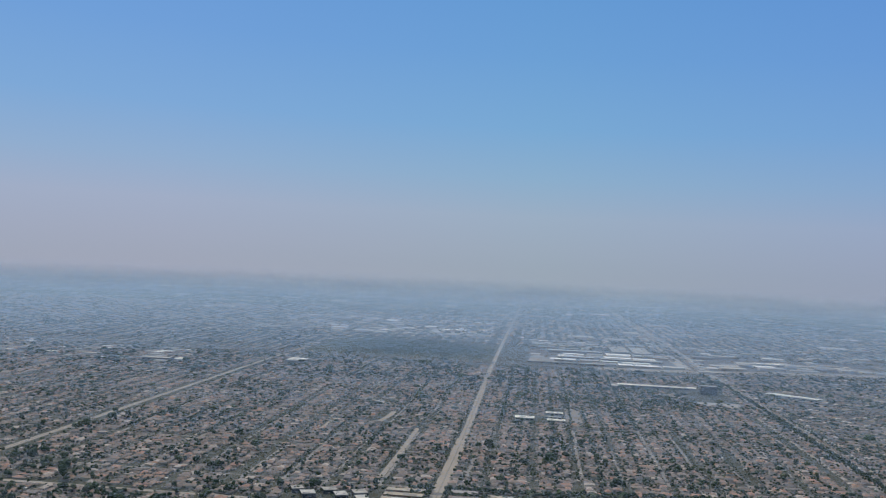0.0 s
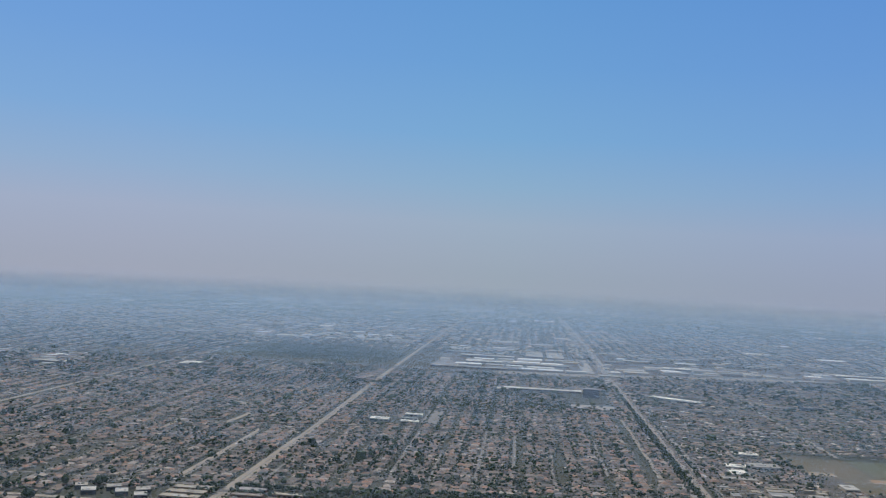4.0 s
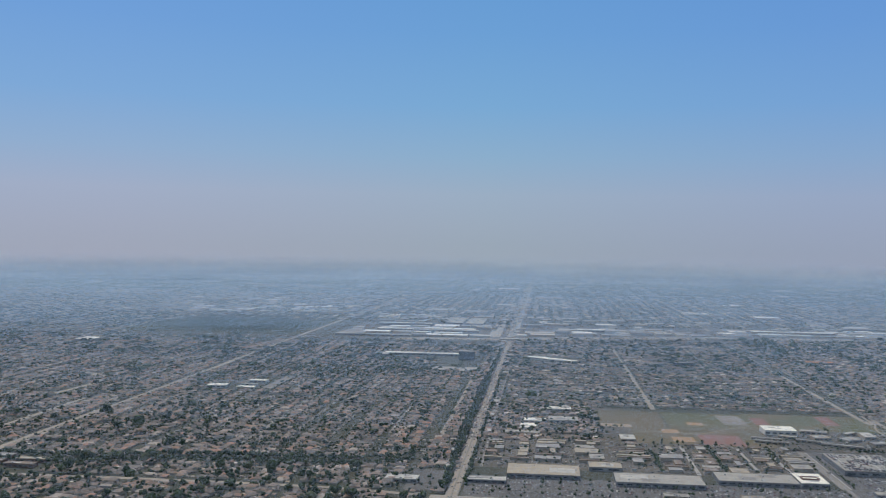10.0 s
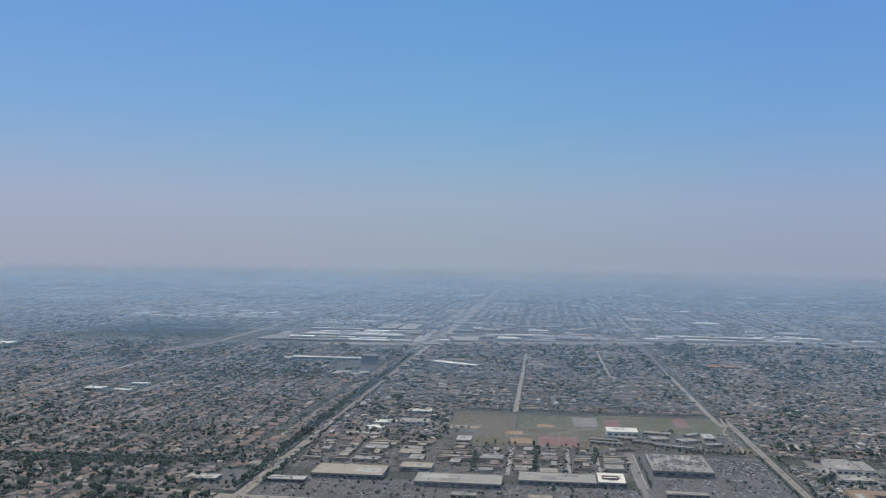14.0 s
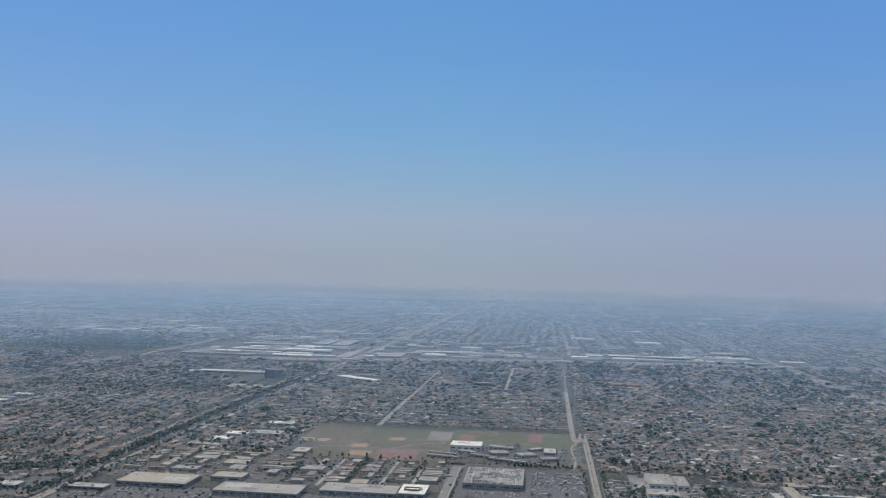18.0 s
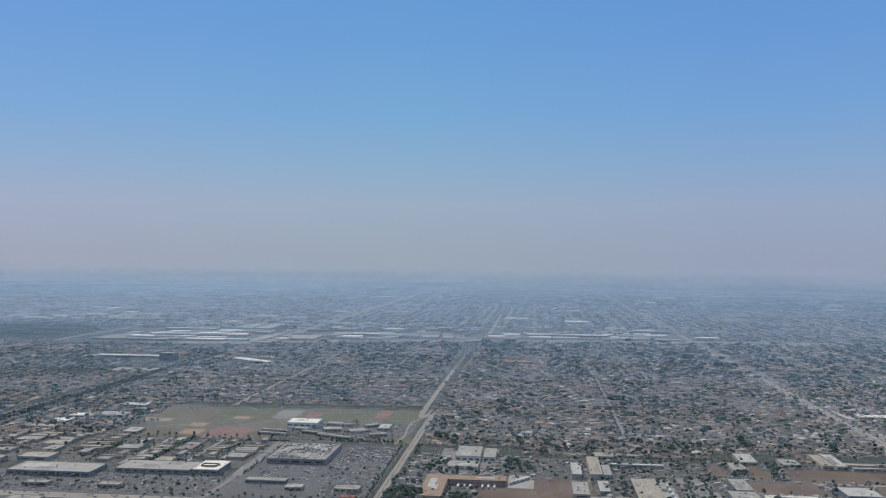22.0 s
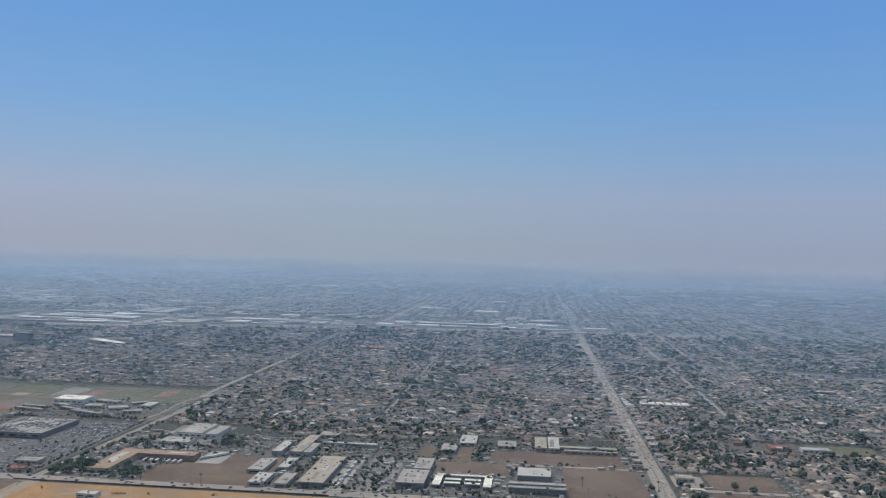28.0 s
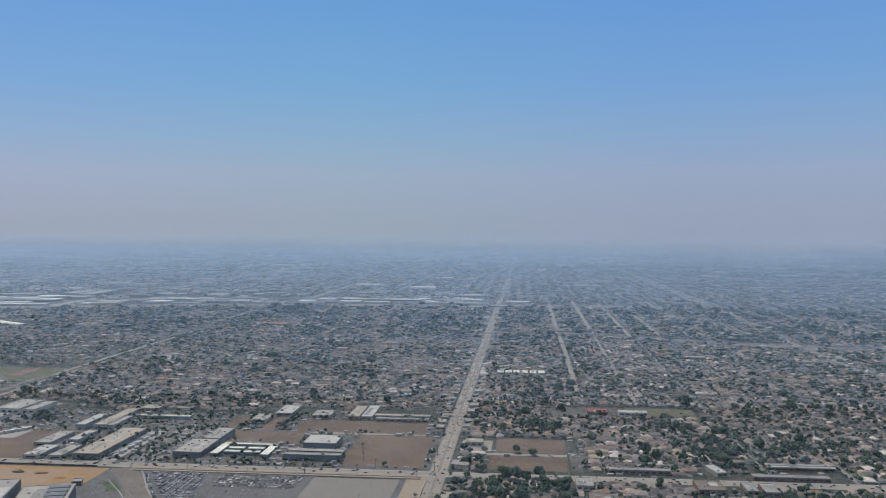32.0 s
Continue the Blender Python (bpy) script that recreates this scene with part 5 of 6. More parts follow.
    ("apartment_building", "dark flats with a pale slanting roof", "flats", -110, 501, -103, 510, 2.4, "white_roof", "dark_wall", 1, 2, 24.0),
    ("apartment_building", "dark flats with a pale slanting roof", "flats", -101, 508, -93, 517, 2.4, "pale_roof", "dark_wall", 1, 2, 24.0),
    ("apartment_building", "dark flats with a pale slanting roof", "flats", -97, 497, -90, 505, 2.4, "white_roof", "dark_wall", 1, 2, 24.0),
    ("apartment_building", "long low flats with a weathered brown roof", "flats", -46, 502, -28, 508, 2.2, "rust_roof", "brick_wall", 2, 6),
    ("apartment_building", "long low flats with a weathered brown roof", "flats", -46, 513, -28, 519, 2.2, "rust_roof", "brick_wall", 2, 6),
    ("apartment_building", "long low flats with a grey roof", "flats", -46, 525, -30, 532, 2.2, "grey_roof", "brick_wall", 2, 6),
    ("apartment_building", "long low flats with a weathered brown roof", "flats", -24, 508, -6, 514, 2.2, "rust_roof", "brick_wall", 2, 6),
    ("apartment_building", "long low flats with a tan roof", "flats", -24, 520, -6, 526, 2.2, "tan_roof", "brick_wall", 2, 6),
    # landmarks farther off
    ("office_tower", "dark glass office tower", "office tower", 186, 1045, 204, 1056, 9.5, "grey_roof", "dark_wall", 4, 6),
    ("parking_deck", "long low pale building beside a dark tower", "building", 96, 1074, 186, 1086, 2.6, "bright_roof", "grey_wall", 5, 12),
    ("hospital_wing", "pale L-shaped hospital wing beside a long building", "building", 88, 1056, 102, 1073, 3.0, "white_roof", "grey_wall", 2, 3),
    ("store", "low store with a bright white roof", "store", 261, 1055, 321, 1068, 2.2, "bright_roof", "white_wall", 4, 6, -34.0),
    ("office_block", "dark glass office block among houses", "office block", 424, 1040, 446, 1047, 4.2, "grey_roof", "dark_wall", 3, 5),
    ("store", "small store with a white roof among houses", "store", 392, 1046, 404, 1050, 2.0, "white_roof", "white_wall", 1, 3),
    ("warehouse", "low building with an orange-tan roof", "warehouse", 580, 1092, 609, 1104, 2.4, "orange_roof", "tan_wall", 4, 5),
    ("school_building", "bright white-roofed school block", "school", -16, 800, 1, 812, 2.4, "bright_roof", "white_wall", 2, 4),
    ("school_building", "low white-roofed school block among houses", "school", 12, 797, 28, 805, 2.2, "bright_roof", "white_wall", 2, 4),
    ("school_building", "low white-roofed school block beside a paved yard", "school", 11, 836, 27, 844, 2.2, "bright_roof", "white_wall", 2, 4),
    ("school_building", "low white-roofed school block among houses", "school", 10, 816, 25, 820, 2.0, "white_roof", "white_wall", 2, 4),
    ("warehouse", "wide warehouse with a bright white roof", "warehouse", -314, 1118, -292, 1148, 3.0, "bright_roof", "grey_wall", 6, 0),
    ("warehouse", "grey blocks with pale roofs", "warehouse", -476, 1056, -442, 1072, 3.6, "pale_roof", "blue_wall", 5, 6),
    ("warehouse", "bright white-roofed block beside grey ones", "warehouse", -438, 1062, -428, 1080, 3.0, "bright_roof", "white_wall", 2, 2),
    ("store", "low store with an orange front beside the avenue", "store", 849, 1130, 862, 1142, 2.0, "red_roof", "tan_wall", 2, 3),
    ("warehouse", "long white-roofed depot beside the freeway", "depot", 600, 1458, 723, 1473, 3.2, "bright_roof", "tan_wall", 10, 16),
    ("warehouse", "long depot with a tan wall", "depot", 764, 1552, 832, 1565, 3.2, "pale_roof", "tan_wall", 6, 9),
    ("warehouse", "low sheds with a bright white roof beyond the freeway", "warehouse", 332, 1418, 374, 1436, 3.2, "bright_roof", "white_wall", 6, 6),
    ("warehouse", "long white-roofed shed beside the freeway", "warehouse", -12, 1278, 96, 1288, 3.0, "white_roof", "tan_wall", 8, 12),
    ("warehouse", "long white-roofed shed beyond the freeway", "warehouse", 32, 1366, 86, 1378, 3.0, "bright_roof", "tan_wall", 5, 8),
    ("warehouse", "long white-roofed shed beyond the freeway", "warehouse", 96, 1360, 186, 1372, 3.0, "white_roof", "tan_wall", 8, 10),
    ("warehouse", "wide flat-roofed warehouse in the haze", "warehouse", 122, 1490, 150, 1580, 3.2, "pale_roof", "grey_wall", 6, 0),
    ("warehouse", "wide flat-roofed warehouse in the haze", "warehouse", 156, 1480, 184, 1590, 3.2, "pale_roof", "grey_wall", 6, 0),
    ("warehouse", "long flat-roofed warehouse in the haze", "warehouse", 18, 1457, 104, 1476, 3.2, "white_roof", "grey_wall", 6, 0),
    ("warehouse", "pale warehouse in the haze", "warehouse", 1104, 1462, 1148, 1476, 3.0, "tan_roof", "tan_wall", 4, 0),
    ("warehouse", "tan warehouse in the haze", "warehouse", 1085, 1478, 1110, 1492, 3.0, "tan_roof", "tan_wall", 3, 0),
]
for row in BUILDINGS:
    building(*row)

# store with cars on its roof deck
deck = building("department_store", "big store with a rooftop car park above dark blue walls", "store", 456, 569, 491, 614, 3.2, "deck", "blue_wall", 0, 5)
for k in range(4):
    part("ramp_wall", boxes([(0, 0, 0, 0.5, 40, 0.25)]), M["white_wall"], deck, "pale low wall between rows of stalls", (-13 + k * 8.6, 0, 3.2))
ph = thing("penthouse", "brown-rimmed raised frame on a bright cream roof", "penthouse", 430, 547, 0, z=3.0)
for px, py, pw, pd in ((0, 2.6, 9, 0.6), (0, -2.6, 9, 0.6), (-4.2, 0, 0.6, 5.2), (4.2, 0, 0.6, 5.2)):
    part("rim", boxes([(px, py, 0, pw, pd, 0.9)]), M["brick_wall"], ph)
part("deck", boxes([(0, 0, 0, 7.8, 4.6, 0.3)]), M["bright_roof"], ph)
# walled storage court with rows of white roofs
court = thing("storage_court", "white-roofed storage sheds round a paved court", "storage sheds", 743, 516)
for k, (bx, by, bw, bd_) in enumerate(((0, 11.5, 28, 3), (-12.6, 0, 4, 19), (12.6, 0, 4, 19), (-5, 3, 8, 3.4), (-5, -4, 8, 3.4), (5, 3, 8, 3.4), (5, -4, 8, 3.4))):
    part("shed", parapet_roof(bw, bd_, 1.7), M["bright_roof"], court, loc=(bx, by, 0))
    part("wall", (BOXV * (bw - 0.1, bd_ - 0.1, 1.65), [SIDES]), M["blue_wall"], court, loc=(bx, by, 0))
# row of white classroom roofs
for k in range(6):
    building("school_building", "white-roofed school classroom block", "school", 861 + k * 6.4, 777 + (k % 2), 866 + k * 6.4, 790, 1.6, "bright_roof", "white_wall", 1, 2, group="classroom blocks")
# rooftop louvres on the hall
hall = building("plant_house", "dark louvred plant rooms beside a hall", "plant room", 686, 450, 690, 455, 2.0, "grey_roof", "dark_wall", 0, 0, 18.0)
for k in range(8):
    ux, uy = (4.6, -14.2 + 5.6 * k) if k < 6 else (-6.0, -14.0 + 4.6 * (k - 6))
    a = radians(19.0)
    lv = thing("roof_louvre", "dark louvre raised on a pale flat roof", "roof louvre", 694 + ux * math.cos(a) - uy * math.sin(a), 412 + ux * math.sin(a) + uy * math.cos(a), 19.0, "roof louvres", 6.0)
    part("frame", boxes([(0, 0, 0, 8.0, 2.6, 0.7)]), M["dark_metal"], lv)
    part("rim", boxes([(0, 1.5, 0, 8.2, 0.4, 1.1)]), M["white_wall"], lv, "pale raised rim")
    for q in range(3):
        part("slat", boxes([(0, -0.8 + q * 0.8, 0.7, 7.4, 0.25, 0.14)]), M["metal"], lv)


def bar(p, q, t):
    """A square bar from p to q."""
    p, q = np.array(p, dtype=float), np.array(q, dtype=float)
    d = (q - p) / np.linalg.norm(q - p)
    s = np.cross(d, (0, 0, 1.0) if abs(d[2]) < 0.9 else (1.0, 0, 0))
    s /= np.linalg.norm(s)
    u = np.cross(s, d)
    ring_ = [(s + u) * t / 2, (u - s) * t / 2, -(s + u) * t / 2, (s - u) * t / 2]
    v = np.array([p + r for r in ring_] + [q + r for r in ring_])
    return v, [np.array([(0, 1, 5, 4), (1, 2, 6, 5), (2, 3, 7, 6), (3, 0, 4, 7)]), np.array([(3, 2, 1, 0), (4, 5, 6, 7)])]


# open steel frame over the arena's roof
truss = thing("roof_frame", "open pale steel roof frame on a grey hall roof", "roof frame", 664.2, 411.0, 16.0, z=8.0)
for k in range(9):
    y = -13.5 + k * 3.3
    part("rafter", bar((-6.5, y, 0), (0, y, 3.4), 0.4), M["white_wall"], truss)
    part("rafter", bar((0, y, 3.4), (4.5, y, 0), 0.4), M["white_wall"], truss)
    if k < 8:
        part("brace", bar((-6.5, y, 0.1), (0, y + 3.3, 3.4), 0.22), M["metal"], truss)
for x, z in ((-6.4, 0.25), (-3.2, 1.75), (0, 3.5), (2.3, 1.8), (4.4, 0.25)):
    part("purlin", bar((x, -14, z), (x, 13.4, z), 0.3), M["metal"], truss)
for k in range(6):
    box_ = thing("roof_unit", "white air unit on a grey hall roof", "air unit", 671.0 - 1.1 * k, 401 + 4.4 * k, 16.0, "air units", 8.0)
    part("casing", boxes([(0, 0, 0, 1.9, 1.5, 0.9)]), M["white_wall"], box_)
    part("fan", boxes([(0, 0, 0.9, 1.1, 1.1, 0.1)]), M["dark_metal"], box_)

# flats in rows behind the shops
r_ = np.random.default_rng(3)
for cx, cx1 in ((246, 258), (261, 274), (277, 298), (302, 321), (326, 348.5), (353.5, 369.5), (374.5, 386.5), (390.5, 405.5), (410.5, 423.5), (428.5, 443)):
    y = 560.0 if cx > 330 else 575.0
    while y < 629:
        d = r_.uniform(2.9, 4.2) if r_.random() < 0.45 else r_.uniform(6, 13)
        rm = ("pale_roof", "tan_roof", "rust_roof", "rust_roof", "grey_roof", "rust_roof", "tan_roof")[int(r_.integers(0, 7))]
        if r_.random() > 0.08 and not (cx > 400 and y < 570):
            building("apartment_building", "low flats with a " + {"pale_roof": "pale", "tan_roof": "tan", "rust_roof": "weathered brown", "grey_roof": "grey"}[rm] + " flat roof behind the shops", "flats", cx + (r_.uniform(0, 1.8) if d < 5 or r_.random() < 0.5 else (cx1 - cx) * 0.45), y, cx1 - (r_.uniform(0, 1.8) if d < 5 else (cx1 - cx) * r_.uniform(0.05, 0.4)), y + d, r_.uniform(1.4, 2.0), rm, "tan_wall", 0, 0, doors=0, group="rows of flats")
        y += d + r_.uniform(1.0, 2.6)

# small shops along the avenues, joined where far off
sh = []
for ax in (235.0, 843.0, 1151.0):
    for side in (-1, 1):
        y = 330.0
        while y < 1900:
            d = r_.uniform(4, 11)
            w = r_.uniform(4, 7)
            cx, cy = ax + side * (WIDTH.get(ax, 4.0) / 2 + 1.6 + w / 2), y + d / 2
            if ax == 533.0 and cy > 744:
                cx -= 8.5
            y += d + r_.uniform(1.0, 12.0)
            sh.append((cx, cy, 0, 0, w, d, r_.uniform(1.2, 2.3)))
sh = np.array(sh)
b_ok = np.ones(len(sh), dtype=bool)
for x0, y0, x1, y1 in EX:
    if (x0, y0) != (838, 385):
        b_ok &= ~((sh[:, 0] > x0 - 3) & (sh[:, 0] < x1 + 3) & (sh[:, 1] > y0 - 4) & (sh[:, 1] < y1 + 4))
b_ok &= np.abs(sh[:, 1] - np.interp(sh[:, 0], fwy_x, fwy_y)) > 24
b_ok &= (np.abs(sh[:, 1] - CROSS_Y) > 11) & seen(sh[:, 0], sh[:, 1], 10)
b_ok &= ~((sh[:, 0] > 844) & (sh[:, 0] < 868) & (sh[:, 1] > 512) & (sh[:, 1] < 560))
sh = sh[b_ok]
close = (sh[:, 1] < 760) & (sh[:, 0] > 500)
for x, y, _, _, w, d, h in sh[close][:60]:
    building("shop_building", "small flat-roofed shop beside the avenue", "shops", x - w / 2, y - d / 2, x + w / 2, y + d / 2, h, ("rust_roof", "tan_roof", "pale_roof", "grey_roof")[int(r_.integers(0, 4))], ("tan_wall", "grey_wall", "white_wall")[int(r_.integers(0, 3))], 1, 2, group="shops along the avenues")
far_sh = np.concatenate([sh[close][60:], sh[~close]])
far_sh = far_sh[r_.random(len(far_sh)) < 0.7]
stuff("shops", BOXV, [SIDES, TOP], far_sh, [M["wall"], M["shop_roof"]], [np.zeros(4), np.ones(1)], "small flat-roofed shops lining the avenues", "shops")
# warehouses beyond the freeway
wh = []
for row_y in np.arange(1300, 1660, 31.0):
    x = -24.0 + r_.uniform(0, 20)
    while x < 858:
        w, d = r_.uniform(10, 46), r_.uniform(14, 25)
        off_fwy = row_y - float(np.interp(x, fwy_x, fwy_y))
        if r_.random() < (0.85 if off_fwy < 120 else 0.7 if x < 230 else 0.42):
            wh.append((x + w / 2, row_y + r_.uniform(-2, 2), 0, 0, w, d, r_.uniform(2, 3.4)))
        x += w + r_.uniform(1.6, 7)
for k in range(260):
    wh.append((r_.uniform(-520, -90), r_.uniform(1640, 2050), 0, 0, r_.uniform(8, 36), r_.uniform(8, 26), r_.uniform(2, 3.6)))
for k in range(160):
    wh.append((r_.uniform(-700, -440), r_.uniform(1040, 1200), 0, 0, r_.uniform(5, 18), r_.uniform(4, 12), r_.uniform(1.6, 3.2)))
for k in range(160):
    y = r_.uniform(1750, 3600)
    wh.append((r_.uniform(-0.5, 0.75) * y + 100, y, 0, 0, r_.uniform(14, 60), r_.uniform(14, 50), r_.uniform(2, 4)))
wh = np.array(wh)
ok_ = wh[:, 1] - np.interp(wh[:, 0], fwy_x, fwy_y) > 30
ok_ |= wh[:, 1] < 1200
for ax in AVENUES:
    ok_ &= np.abs(wh[:, 0] - ax) > wh[:, 4] / 2 + 6
for _, _, _, x0, y0, x1, y1, *_ in BUILDINGS:
    ok_ &= ~((np.abs(wh[:, 0] - (x0 + x1) / 2) < (wh[:, 4] + x1 - x0) / 2 + 1) & (np.abs(wh[:, 1] - (y0 + y1) / 2) < (wh[:, 5] + y1 - y0) / 2 + 1))
keep_ = []
for i in np.where(ok_)[0]:
    if all(abs(wh[i, 0] - wh[j, 0]) > (wh[i, 4] + wh[j, 4]) / 2 + 1.5 or abs(wh[i, 1] - wh[j, 1]) > (wh[i, 5] + wh[j, 5]) / 2 + 1.5 for j in keep_):
        keep_.append(i)
stuff("warehouses", BOXV, [SIDES, TOP], wh[keep_], [M["wall"], M["flat"]], [np.zeros(4), np.ones(1)], "pale flat-roofed warehouses in the haze beyond the freeway", "warehouses")
# white storage tanks at the horizon
for k in range(11):
    tk = thing("storage_tank", "white storage tank in the far haze", "tank", -20 + 22 * k + r_.uniform(-6, 6), 4290 + r_.uniform(-30, 40), 0, "storage tanks")
    a = np.linspace(0, 2 * math.pi, 25)[:-1]
    rr, hh = r_.uniform(6, 10), r_.uniform(6, 9)
    ringv = np.concatenate([np.c_[np.cos(a) * rr, np.sin(a) * rr, np.zeros(24)], np.c_[np.cos(a) * rr, np.sin(a) * rr, np.full(24, hh)], [(0, 0, hh * 1.15)]])
    part("shell", (ringv[:48], [np.array([(i, (i + 1) % 24, (i + 1) % 24 + 24, i + 24) for i in range(24)])]), M["bright_roof"], tk)
    part("lid", (ringv, [np.array([(i + 24, (i + 1) % 24 + 24, 48) for i in range(24)])]), M["bright_roof"], tk)
# freeway bridges over the avenues
for ax in (235.0, 525.0, 843.0, 1151.0):
    fy0 = float(np.interp(ax, fwy_x, fwy_y))
    br = thing("bridge", "pale concrete overpass carrying the freeway", "bridge", ax, fy0)
    part("deck", boxes([(0, 0, 1.6, 26, 24, 0.5)]), M["concrete"], br)
    for s in (-1, 1):
        part("railing", boxes([(0, s * 11.8, 2.1, 26, 0.25, 0.45)]), M["concrete"], br)
        part("abutment", boxes([(s * 11, 0, 0, 2.5, 22, 1.6)]), M["concrete"], br)

# ---- single houses nearest the camera ----
def house_model(k):
    tv, side, quad, tri = kinds[k]
    text = ("small stucco house with a hipped shingle roof and side wing", "small stucco house with a clay-tiled hipped roof", "long low stucco house with a shingle roof", "two-storey stucco house with a tiled roof")[k]
    hm = thing("house", text, "house", 0, 0, 0, "houses nearest the flight path")
    for q in range(2):
        o = 14 * q
        blk = tv[o:o + 14]
        part("wall" if q == 0 else "wing_wall", (blk[:8], [side[4 * q:4 * q + 4] - o]), M["wall_o"], hm)
        rv = np.concatenate([blk[8:], blk[8:12] - (0, 0, 0.12)])
        fascia = np.array([(6, 7, 1, 0), (7, 8, 2, 1), (8, 9, 3, 2), (9, 6, 0, 3)])
        part("roof" if q == 0 else "wing_roof", (rv, [quad[2 * q:2 * q + 2] - o - 8, fascia, tri[2 * q:2 * q + 2] - o - 8]), M["tile_o"] if k % 2 else M["roof_o"], hm)
    blk = tv[:14]
    w0, w1, d0, h0 = blk[:8, 0].min(), blk[:8, 0].max(), blk[:8, 1].min(), blk[:8, 2].max()
    part("chimney", boxes([(0, 0, 0, 0.35, 0.45, 0.9)]), M["brick_wall"], hm, loc=(w1 * 0.5, blk[:8, 1].mean() + 0.5, h0 - 0.1))
    part("door", boxes([(0, 0, 0, 0.45, 0.06, 0.85)]), M["door"], hm, loc=(w0 * 0.3, d0 - 0.02, 0))
    for wx in (0.75, -0.45):
        part("window", boxes([(0, 0, 0, 0.6, 0.06, 0.5)]), M["glass"], hm, loc=(wx * w0, d0 - 0.02, 0.42))
    return hm


models = [house_model(k) for k in range(4)]
used = [False] * 4
for i, (x, y, turn, zone) in enumerate(near_houses):
    k = int(rng.choice(4, p=[0.36, 0.3, 0.24, 0.10]))
    m = pose(x, y, 0, 0, 0, math.degrees(turn) + (180 if rng.random() < 0.5 else 0))
    if used[k]:
        copy_thing(models[k], m)
    else:
        models[k].matrix_world, used[k] = m, True

# ---- single trees ----
def tree_model(seed):
    t = thing("tree", "broad dusty green street tree", "tree", 0, 0, 0, "trees nearest the flight path")
    r = np.random.default_rng(seed)
    vs, fs, n = [], [], 0
    segs = [((0, 0, 0), (0.03, 0.02, 0.5), 0.075, 0.055)] + [((0.03, 0.02, 0.45), (math.cos(a) * 0.4, math.sin(a) * 0.4, r.uniform(0.7, 0.95)), 0.045, 0.015) for a in r.uniform(0, 6.28, 4)]
    for p, q, r0, r1 in segs:
        for k in range(5):
            a = k * 1.2566
            vs += [(p[0] + math.cos(a) * r0, p[1] + math.sin(a) * r0, p[2]), (q[0] + math.cos(a) * r1, q[1] + math.sin(a) * r1, q[2])]
            fs.append((n + 2 * k, n + 2 * ((k + 1) % 5), n + 2 * ((k + 1) % 5) + 1, n + 2 * k + 1))
        n += 10
    part("trunk", (np.array(vs), [np.array(fs)]), M["bark"], t)
    cv_, cf_ = crown(seed + 90, 16, 0.62, 0.85)
    part("crown", (cv_, [cf_]), M["leaf_o"], t)
    return t


near_trees = np.concatenate([near_trees[:270], [(878.5, 531.4, 3.6), (887, 527.2, 3.3), (852.5, 533.5, 3.2), (863, 531.5, 2.2), (881.5, 463, 2.6), (887.8, 478, 2.0), (935, 467, 2.4), (954.6, 463, 2.4), (876, 490.8, 1.6), (839, 563, 1.6)]])
near_trees[:, 2] *= 0.74
tree_models = [tree_model(s) for s in range(5)]
t_used = [False] * 5
for i, (x, y, s) in enumerate(near_trees):
    k = i % 5
    if not t_used[k]:
        tree_models[k].matrix_world, t_used[k] = pose(x, y, 0) @ Matrix.Scale(float(s), 4), True
    else:
        cp = copy_thing(tree_models[k], pose(x, y, 0, 0, 0, rng.uniform(0, 360)))
        cp.scale = (float(s), float(s), float(s) * rng.uniform(0.9, 1.2))


# ---- palms ----
def palm_model():
    p = thing("palm_tree", "tall thin palm beside the boulevard", "palm", 0, 0, 0, "palms")
    z = np.linspace(0, 4.6, 6)
    vs, fs = [], []
    for i, zz in enumerate(z):
        for k in range(6):
            a = k * math.pi / 3
            vs.append((0.12 * math.sin(zz * 0.4) + math.cos(a) * (0.13 - 0.012 * i), math.sin(a) * (0.13 - 0.012 * i), zz))
    for i in range(5):
        fs += [(i * 6 + k, i * 6 + (k + 1) % 6, i * 6 + 6 + (k + 1) % 6, i * 6 + 6 + k) for k in range(6)]
    part("trunk", (np.array(vs), [np.array(fs)]), M["bark"], p)
    vs, fs = [], []
    for k in range(14):
        a, dip = k * 2.4, (-0.5, 0.15, 0.6)[k % 3]
        c, s = math.cos(a), math.sin(a)
        n = len(vs)
        for u, w in ((0.05, 0.05), (0.5, 0.16), (0.95, 0.04)):
            zz = 4.6 + 0.35 * u * (1 - dip) - 0.75 * u * u * (0.6 + dip)
            vs += [(0.1 + c * u - s * w, s * u + c * w, zz), (0.1 + c * u + s * w, s * u - c * w, zz), (0.1 + c * u, s * u, zz + 0.06)]
        fs += [(n, n + 2, n + 5, n + 3), (n + 2, n + 1, n + 4, n + 5), (n + 3, n + 5, n + 8, n + 6), (n + 5, n + 4, n + 7, n + 8)]
    part("crown", (np.array(vs), [np.array(fs)]), M["frond"], p)
    return p


palm = palm_model()
spots = [(x, CROSS_Y + s) for x in np.linspace(560, 840, 11) for s in (5.5,)] + [(x, CROSS_Y - 6) for x in np.linspace(700, 835, 6)] + [(797, 503), (806, 507), (803, 520), (662, 535), (648, 530), (851, 505), (852, 470), (839, 520)]
for i, (x, y) in enumerate(spots):
    m = pose(x + rng.uniform(-2, 2), y, 0, 0, 0, rng.uniform(0, 360))
    if i == 0:
        palm.matrix_world = m
    else:
        cp = copy_thing(palm, m)
        f_ = rng.uniform(0.75, 1.2)
        cp.scale = (f_, f_, f_)


